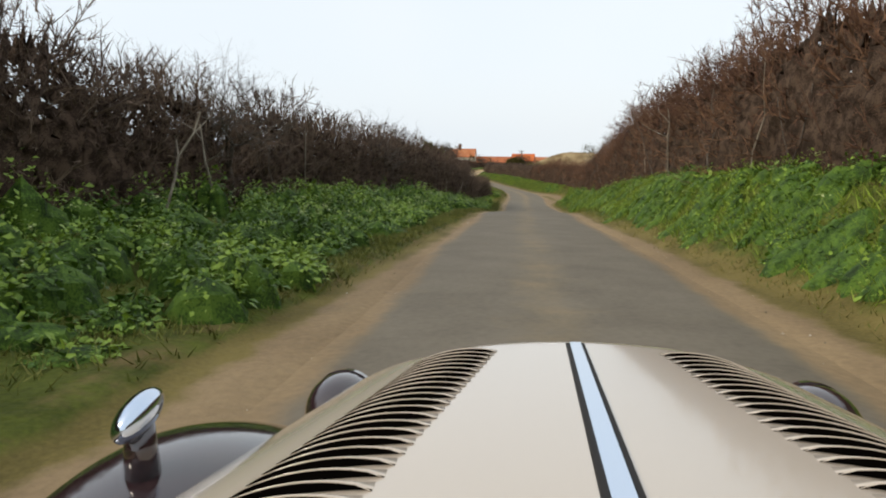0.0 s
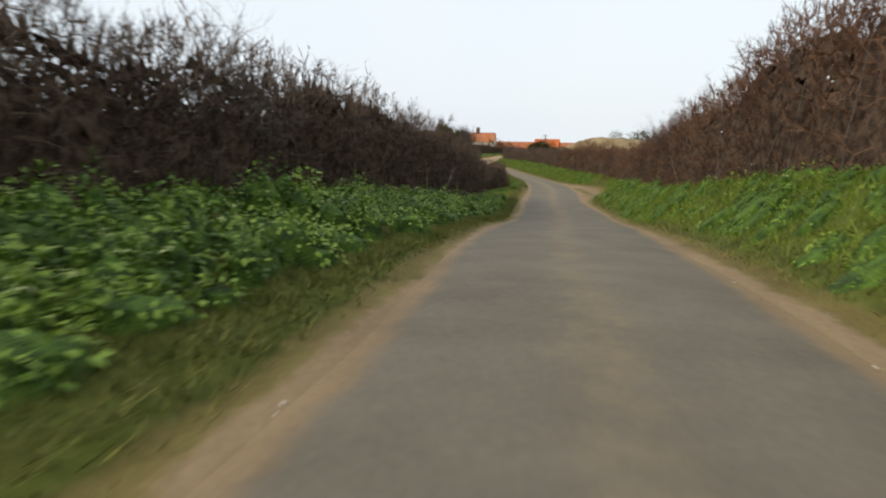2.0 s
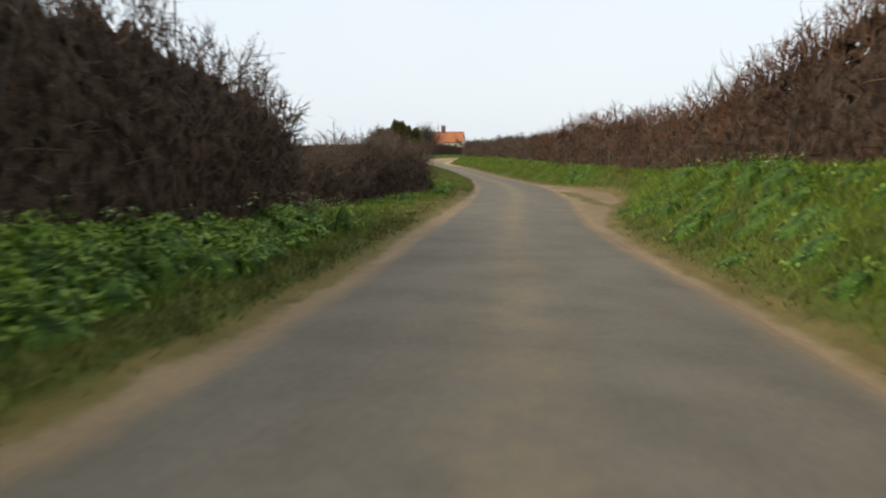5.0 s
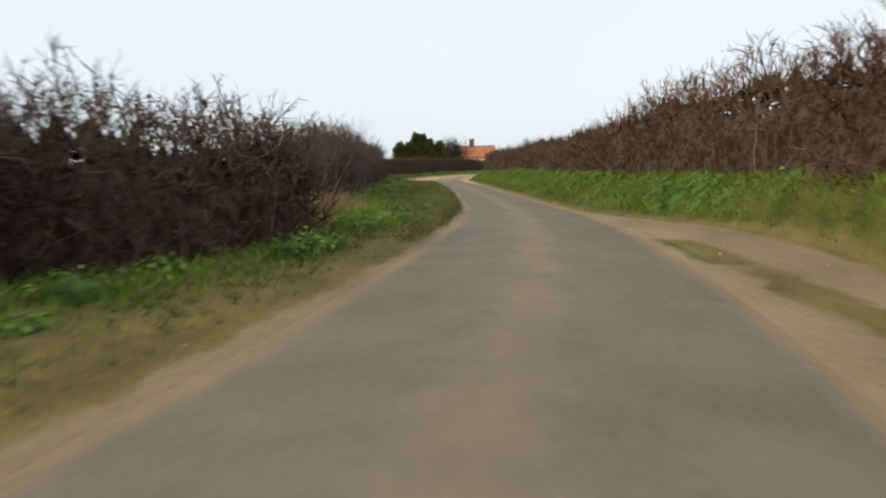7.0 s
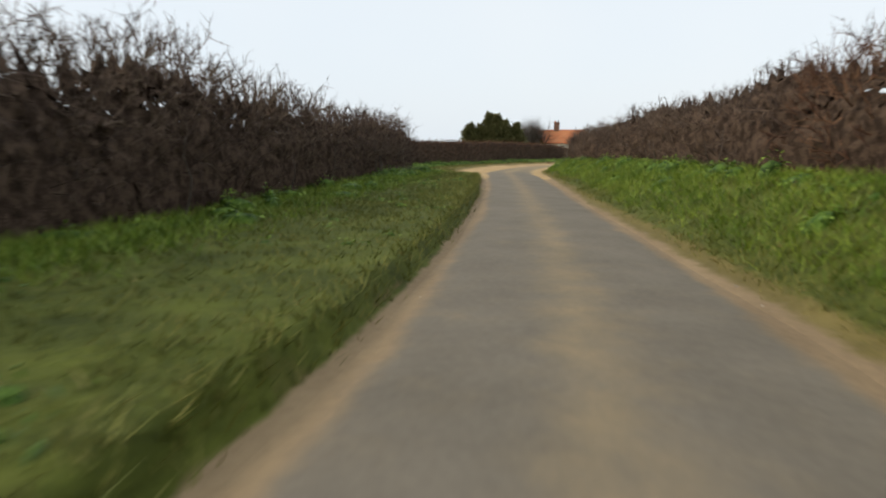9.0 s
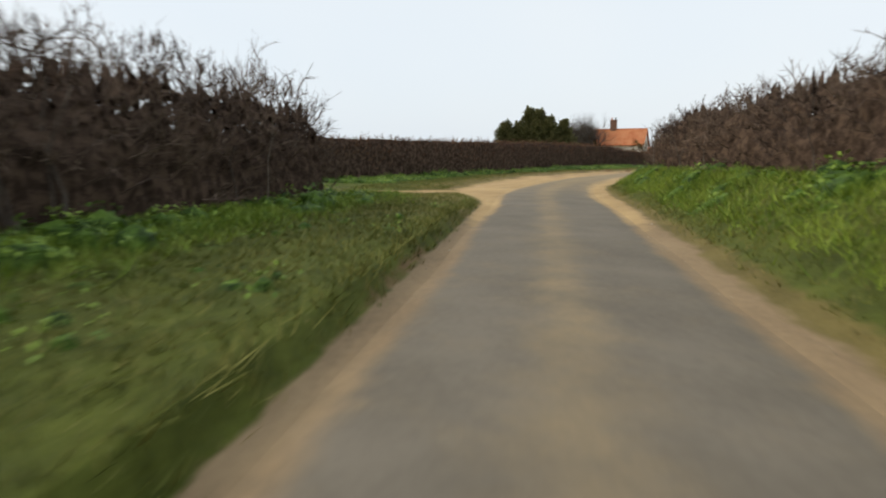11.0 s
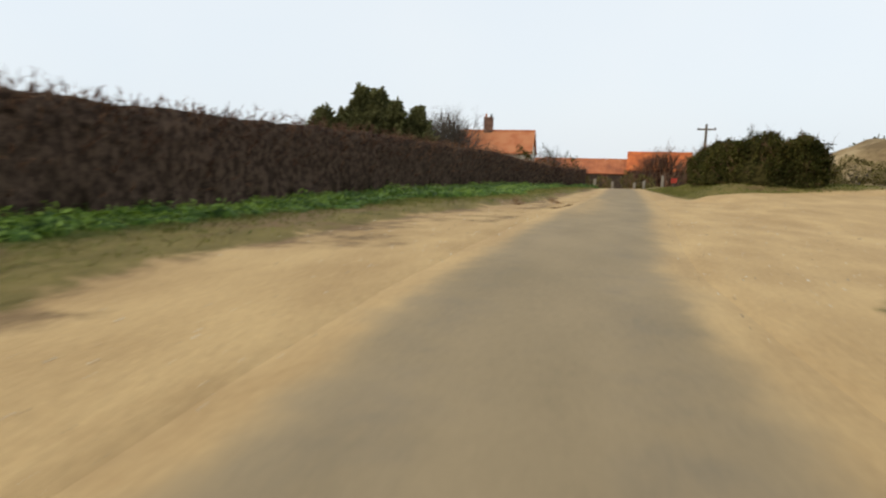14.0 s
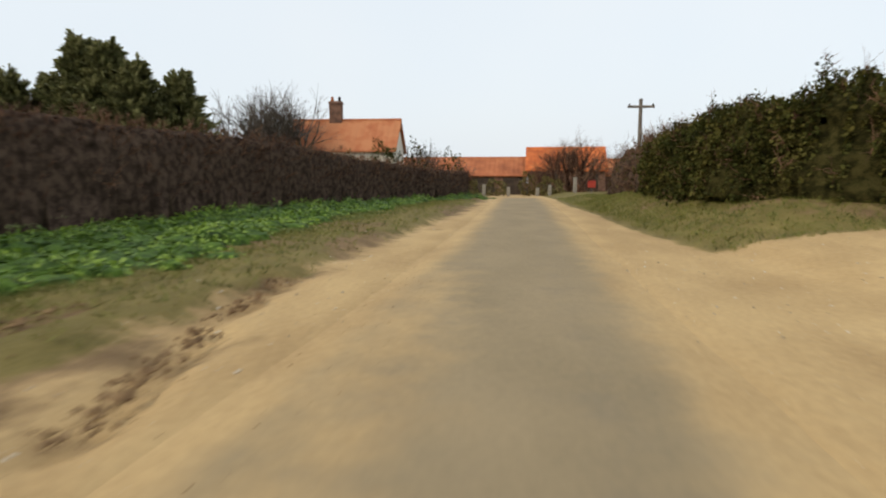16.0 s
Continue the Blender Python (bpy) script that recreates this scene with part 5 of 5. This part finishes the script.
# ---------------------------------------------------------------- clods, flints and leaf litter
def lumps(name, label, category, x, y, size, mat, seed, sink=0.3):
    """Irregular eight-sided lumps lying on the ground."""
    g = np.random.default_rng(seed)
    n = len(x)
    c = np.array([(1, 0, 0), (-1, 0, 0), (0, 1, 0), (0, -1, 0), (0, 0, 1), (0, 0, -1)], float)
    tri = np.array([(0, 2, 4), (2, 1, 4), (1, 3, 4), (3, 0, 4), (2, 0, 5), (1, 2, 5), (3, 1, 5), (0, 3, 5)])
    v = c[None] * (size[:, None, None] * g.uniform(0.55, 1.2, (n, 6, 1)))
    a = g.uniform(0, 6.283, n)
    ca, sa = np.cos(a)[:, None], np.sin(a)[:, None]
    v = np.stack([v[..., 0] * ca - v[..., 1] * sa * 0.7, v[..., 0] * sa + v[..., 1] * ca * 0.7, v[..., 2] * 0.6], -1)
    z = np.maximum(ground_z(x, y), np.where((x - cx(y) > edge_l(y)) & (x - cx(y) < edge_r(y)), cz(y) + 0.02, -99))
    at = np.stack([x, y, z + size * (0.6 - sink) * 0.6], 1)
    org = at[0].copy()
    f = (np.arange(n)[:, None, None] * 6 + tri[None]).reshape(-1, 3)
    ob = new(name, mesh_of(name, (v + at[:, None]).reshape(-1, 3) - org, f, mat))
    ob.location = org
    return tagged(ob, label, category, kind="stuff")


g_ = np.random.default_rng(201)
cy_ = g_.uniform(152, 168, 60000)
cu_ = g_.uniform(-5.5, -1.6, 60000)
ok_ = g_.uniform(size=60000) < rut(cx(cy_) + cu_, cy_, cu_) ** 2 * 0.42 + 0.008 * smoothstep(-2.2, -3.5, cu_) + 0.03 * smoothstep(0.35, 0.6, waves(cx(cy_) + cu_, cy_, 25, lo=0.3, hi=1.5)) * smoothstep(-2.6, -3.2, cu_)
lumps("soil_clods", "dark crumbled clods of soil along the wheel rut", "soil", cx(cy_[ok_]) + cu_[ok_], cy_[ok_], (0.012 + 0.062 * g_.uniform(0, 1, int(ok_.sum())) ** 3 * smoothstep(167, 163.5, cy_[ok_])) * (0.3 + 0.7 * rut(cx(cy_) + cu_, cy_, cu_)[ok_]), M_SOIL, 202)
cy_ = g_.uniform(158, 167, 260)
cu_ = g_.normal(-1.0, 0.33, 260)
lumps("soil_clods", "small crumbs of soil carried onto the lane", "soil", cx(cy_) + cu_, cy_, g_.uniform(0.004, 0.014, 260), M_SOIL, 203)
cy_ = np.r_[g_.uniform(-2, 199, 9000), g_.uniform(120, 168, 6000)]
cu_ = g_.uniform(-6.5, 6.0, 15000)
m_ = sand_mask(cx(cy_) + cu_, cy_, cu_) * ((cu_ < edge_l(cy_) + 0.1) | (cu_ > edge_r(cy_) - 0.1))
ok_ = g_.uniform(size=15000) < m_ * 0.8
lumps("flints", "scattered small pale flints on the bare strips", "stones", cx(cy_[ok_]) + cu_[ok_], cy_[ok_], 0.006 + 0.022 * g_.uniform(0, 1, int(ok_.sum())) ** 3, M_FLINT, 204)


# far trees on the skyline
def far_tree(x, y, h, w, label, seed):
    g = np.random.default_rng(seed)
    root = thing("far_tree", label, "tree", (x, y, float(ground_z(x, y)) - 0.2))
    bm = bmesh.new()
    rod(bm, (0, 0, 0), (0, 0, h * 0.7), h * 0.03, h * 0.015, 6)
    bm_part("trunk", bm, M_BARK, root)
    n = 500
    d = g.normal(size=(n, 3))
    d /= np.linalg.norm(d, axis=1, keepdims=True)
    r = g.uniform(0.3, 1, n) ** 0.5 * (1 + 0.3 * np.sin(d[:, 0] * 4 + d[:, 1] * 5))
    at = np.stack([d[:, 0] * w / 2 * r, d[:, 1] * w / 2 * r, h * 0.75 + d[:, 2] * h * 0.27 * r], 1)
    v, f = leaves(at, d + g.normal(size=(n, 3)) * 0.6, g.uniform(0.4, 1.0, n), seed)
    part("crown", mesh_of("crown", v, f, M_IVY), root)


for i, (fx, fy, fh, fw) in enumerate(((26, 420, 13, 9), (37, 425, 13, 10), (75, 420, 12, 11), (-120, 300, 7, 9), (95, 330, 8, 10), (22.5, 240, 7.4, 6))):
    far_tree(fx, fy, fh, fw, "distant rounded tree on the skyline", 140 + i)


# ---------------------------------------------------------------- the vintage car at the start of the lane
M_CREAM = plain("cream coachwork", (0.53, 0.45, 0.365), 0.22, spec=0.5, coat=0.7)
M_MAROON = plain("maroon-black wing paint", (0.030, 0.016, 0.018), 0.12, spec=0.6, coat=1.0)
M_CHROME = plain("chrome", (0.62, 0.70, 0.82), 0.06, 1.0)
# black without gloss, standing in for the unlit hollow behind each louvre
M_SLOT = plain("painted slot darkness", (0.003, 0.0025, 0.002), 1.0, spec=0.0)
M_RUBBER = plain("tyre rubber", (0.02, 0.02, 0.02), 0.8)


def car():
    root = thing("vintage_car", "cream open vintage car with maroon wings and a louvred bonnet", "car")
    root.matrix_world = pose(PT[0, 0] + CAR_X, PT[0, 1], PT[0, 2] - EYE, -3.06, -1.6, 1.26)

    def zc(Y):
        return 0.929 - 0.059 * Y - 0.10 * np.clip((Y - 1.76) / 0.16, 0, 2) ** 2

    def inner(Y):
        return 0.34 - 0.13 * (Y - 0.8)

    def skin(X, Y):
        a = np.abs(X)
        i = inner(Y)
        q1, q2, q3 = np.clip(a / i, 0, 1), np.clip((a - i) / 0.23, 0, 1), np.clip((a - i - 0.23) / 0.25, 0, 1)
        return zc(Y) - 0.010 * q1 ** 2 - 0.015 * q2 - 0.03 * q2 ** 2 - 0.05 * q3 - 0.055 * q3 ** 2

    ys = np.concatenate([np.linspace(0.2, 1.7, 15), np.linspace(1.74, 1.96, 8)])
    ss = np.concatenate([np.linspace(0, 1, 9), np.linspace(1.1, 2, 10), np.linspace(2.1, 3, 8)])
    ss = np.concatenate([-ss[:0:-1], ss])

    def xs_at(Y):
        a, i = np.abs(ss), inner(Y)
        return np.sign(ss) * (i * np.clip(a, 0, 1) + 0.23 * np.clip(a - 1, 0, 1) + 0.25 * np.clip(a - 2, 0, 1))

    V = []
    for Y in ys:
        X = xs_at(Y)
        V.append(np.stack([X, np.full_like(X, Y), skin(X, Y)], 1))
    V = np.array(V)
    n = len(ss)
    a = (np.arange(len(ys) - 1)[:, None] * n + np.arange(n - 1)).ravel()
    bonnet = part("bonnet", mesh_of("bonnet", V.reshape(-1, 3), np.stack([a, a + 1, a + n + 1, a + n], 1), M_CREAM, smooth=True), root, "cream painted bonnet")
    # louvres: raised lips; closed rear faces painted black for the dark inside the slots
    for sgn in (-1, 1):
        for k in range(25):
            Y0 = 0.55 + k * 0.0455
            q = np.linspace(0, 1, 11)
            x = sgn * (inner(Y0) - 0.01 + 0.245 * q)
            hgt = 0.021 * np.sin(math.pi * q) ** 0.6
            front = np.stack([x, np.full(11, Y0 + 0.036), skin(x, Y0 + 0.036) - 0.001], 1)
            mid = np.stack([x, np.full(11, Y0 + 0.016), skin(x, Y0 + 0.016) + hgt * 0.75], 1)
            lip = np.stack([x, np.full(11, Y0), skin(x, Y0) + hgt], 1)
            under = np.stack([x, np.full(11, Y0 + 0.002), skin(x, Y0) + hgt * 0.82], 1)
            foot = np.stack([x, np.full(11, Y0 + 0.004), skin(x, Y0) + 0.001], 1)
            v = np.concatenate([front, mid, lip, under, foot])
            f, sl = [], []
            for r in range(4):
                for j in range(10):
                    f.append((r * 11 + j, r * 11 + j + 1, (r + 1) * 11 + j + 1, (r + 1) * 11 + j))
                    sl.append(1 if r == 3 else 0)
            part("louvre", mesh_of("louvre", v, f, [M_CREAM, M_SLOT], sl, smooth=True), bonnet)
    bm = bmesh.new()
    yy = np.linspace(0.25, 1.84, 16)
    for w, h0, h1, mt in ((0.030, 0.0, 0.004, 0), (0.0185, 0.004, 0.0065, 1)):
        rows = []
        for Y in yy:
            w2 = w * (1.15 - 0.1 * Y)
            z = float(zc(Y))
            rows.append([bm.verts.new((sx * w2 * fx, Y, z + hh)) for sx, fx, hh in ((-1, 1, h0 - 0.004), (-1, 0.85, h1), (1, 0.85, h1), (1, 1, h0 - 0.004))])
        for r0, r1 in zip(rows, rows[1:]):
            for j in range(3):
                fc = bm.faces.new((r0[j], r0[j + 1], r1[j + 1], r1[j]))
                fc.material_index = mt
        fc = bm.faces.new(rows[-1])
        fc.material_index = mt
    bm_part("hinge_strip", bm, [M_DARK, M_CHROME], bonnet, "chrome centre hinge with dark rubber edges")
    # radiator cowl
    bm = bmesh.new()
    box(bm, -0.26, 0.26, 1.88, 1.98, 0.30, 0.70, 0.04)
    grille = bm_part("radiator_cowl", bm, M_CREAM, root)
    for j in range(9):
        bm = bmesh.new()
        box(bm, -0.2 + j * 0.05 - 0.008, -0.2 + j * 0.05 + 0.008, 1.98, 2.0, 0.34, 0.66, 0.003)
        bm_part("slat", bm, M_CHROME, grille)
    for sgn in (-1, 1):
        # wing: a swept arch over the wheel
        prof = [(1.98, 0.340), (1.92, 0.460), (1.80, 0.510), (1.62, 0.600), (1.46, 0.675), (1.30, 0.730), (1.14, 0.760), (0.97, 0.758), (0.80, 0.715), (0.60, 0.640), (0.36, 0.510), (0.10, 0.400), (-0.3, 0.350)]
        rows = []
        for Y, zt in prof:
            b = np.linspace(0, math.pi, 15)
            X = sgn * 0.890 + 0.212 * np.cos(b) * (1 if Y > 0.6 else 0.85)
            rows.append(np.stack([X, np.full(15, Y) - 0.02 * (1 - np.sin(b)), zt - 0.17 * (1 - np.sin(b) ** 0.62)], 1))
        v = np.array(rows)
        a = (np.arange(len(prof) - 1)[:, None] * 15 + np.arange(14)).ravel()
        wing = part("wing", mesh_of("wing", v.reshape(-1, 3), np.stack([a, a + 1, a + 16, a + 15], 1), M_MAROON, smooth=True), root, "glossy maroon-black wing")
        sm = wing.modifiers.new("thickness", "SOLIDIFY")
        sm.thickness = 0.012
        sb = wing.modifiers.new("round", "SUBSURF")
        sb.levels = sb.render_levels = 2
        # side lamp on the wing
        bm = bmesh.new()
        bmesh.ops.create_uvsphere(bm, u_segments=20, v_segments=12, radius=1, matrix=Matrix.Translation((sgn * LAMP[0], LAMP[1], LAMP[2])) @ pose(0, 0, 0, 6, -sgn * 38, -sgn * 16) @ Matrix.Diagonal((0.034, 0.082, 0.050, 1)))
        lamp = bm_part("side_lamp", bm, M_CHROME, root, "chrome torpedo side lamp", True)
        bm = bmesh.new()
        rod(bm, (sgn * LAMP[0], LAMP[1], LAMP[2] - 0.120), (sgn * LAMP[0], LAMP[1], LAMP[2] - 0.02), 0.034, 0.028, 12)
        bm_part("lamp_stalk", bm, M_MAROON, lamp, smooth=True)
        # headlamp pod between wing and bonnet
        bm = bmesh.new()
        bmesh.ops.create_uvsphere(bm, u_segments=24, v_segments=14, radius=1, matrix=Matrix.Translation((sgn * POD[0], POD[1], POD[2])) @ Matrix.Diagonal((0.135, 0.19, 0.135, 1)))
        pod = bm_part("headlamp", bm, M_MAROON, root, "maroon headlamp pod", True)
        bm = bmesh.new()
        rod(bm, (sgn * POD[0], POD[1] + 0.06, POD[2]), (sgn * POD[0], POD[1] + 0.10, POD[2]), 0.135, 0.128, 24)
        bm_part("lamp_rim", bm, M_MAROON, pod)
        for Y, nm in ((1.42, "front"), (-0.85, "rear")):
            bm = bmesh.new()
            rod(bm, (sgn * 0.79, Y, 0.31), (sgn * 0.94, Y, 0.31), 0.31, 0.31, 28)
            wheel = bm_part("wheel", bm, M_RUBBER, root)
            bm = bmesh.new()
            rod(bm, (sgn * 0.935, Y, 0.31), (sgn * 0.95, Y, 0.31), 0.20, 0.19, 24)
            bm_part("rim", bm, M_CHROME, wheel)
    bm = bmesh.new()
    box(bm, -0.6, 0.6, -1.3, 0.24, 0.26, 0.80, 0.08)
    box(bm, -0.34, 0.34, 0.2, 1.82, 0.26, 0.6, 0.05)
    bm_part("body", bm, M_CREAM, root)


CAR_X, LAMP, POD = 0.150, (0.868, 0.99, 0.868), (0.87, 2.22, 0.425)
car()
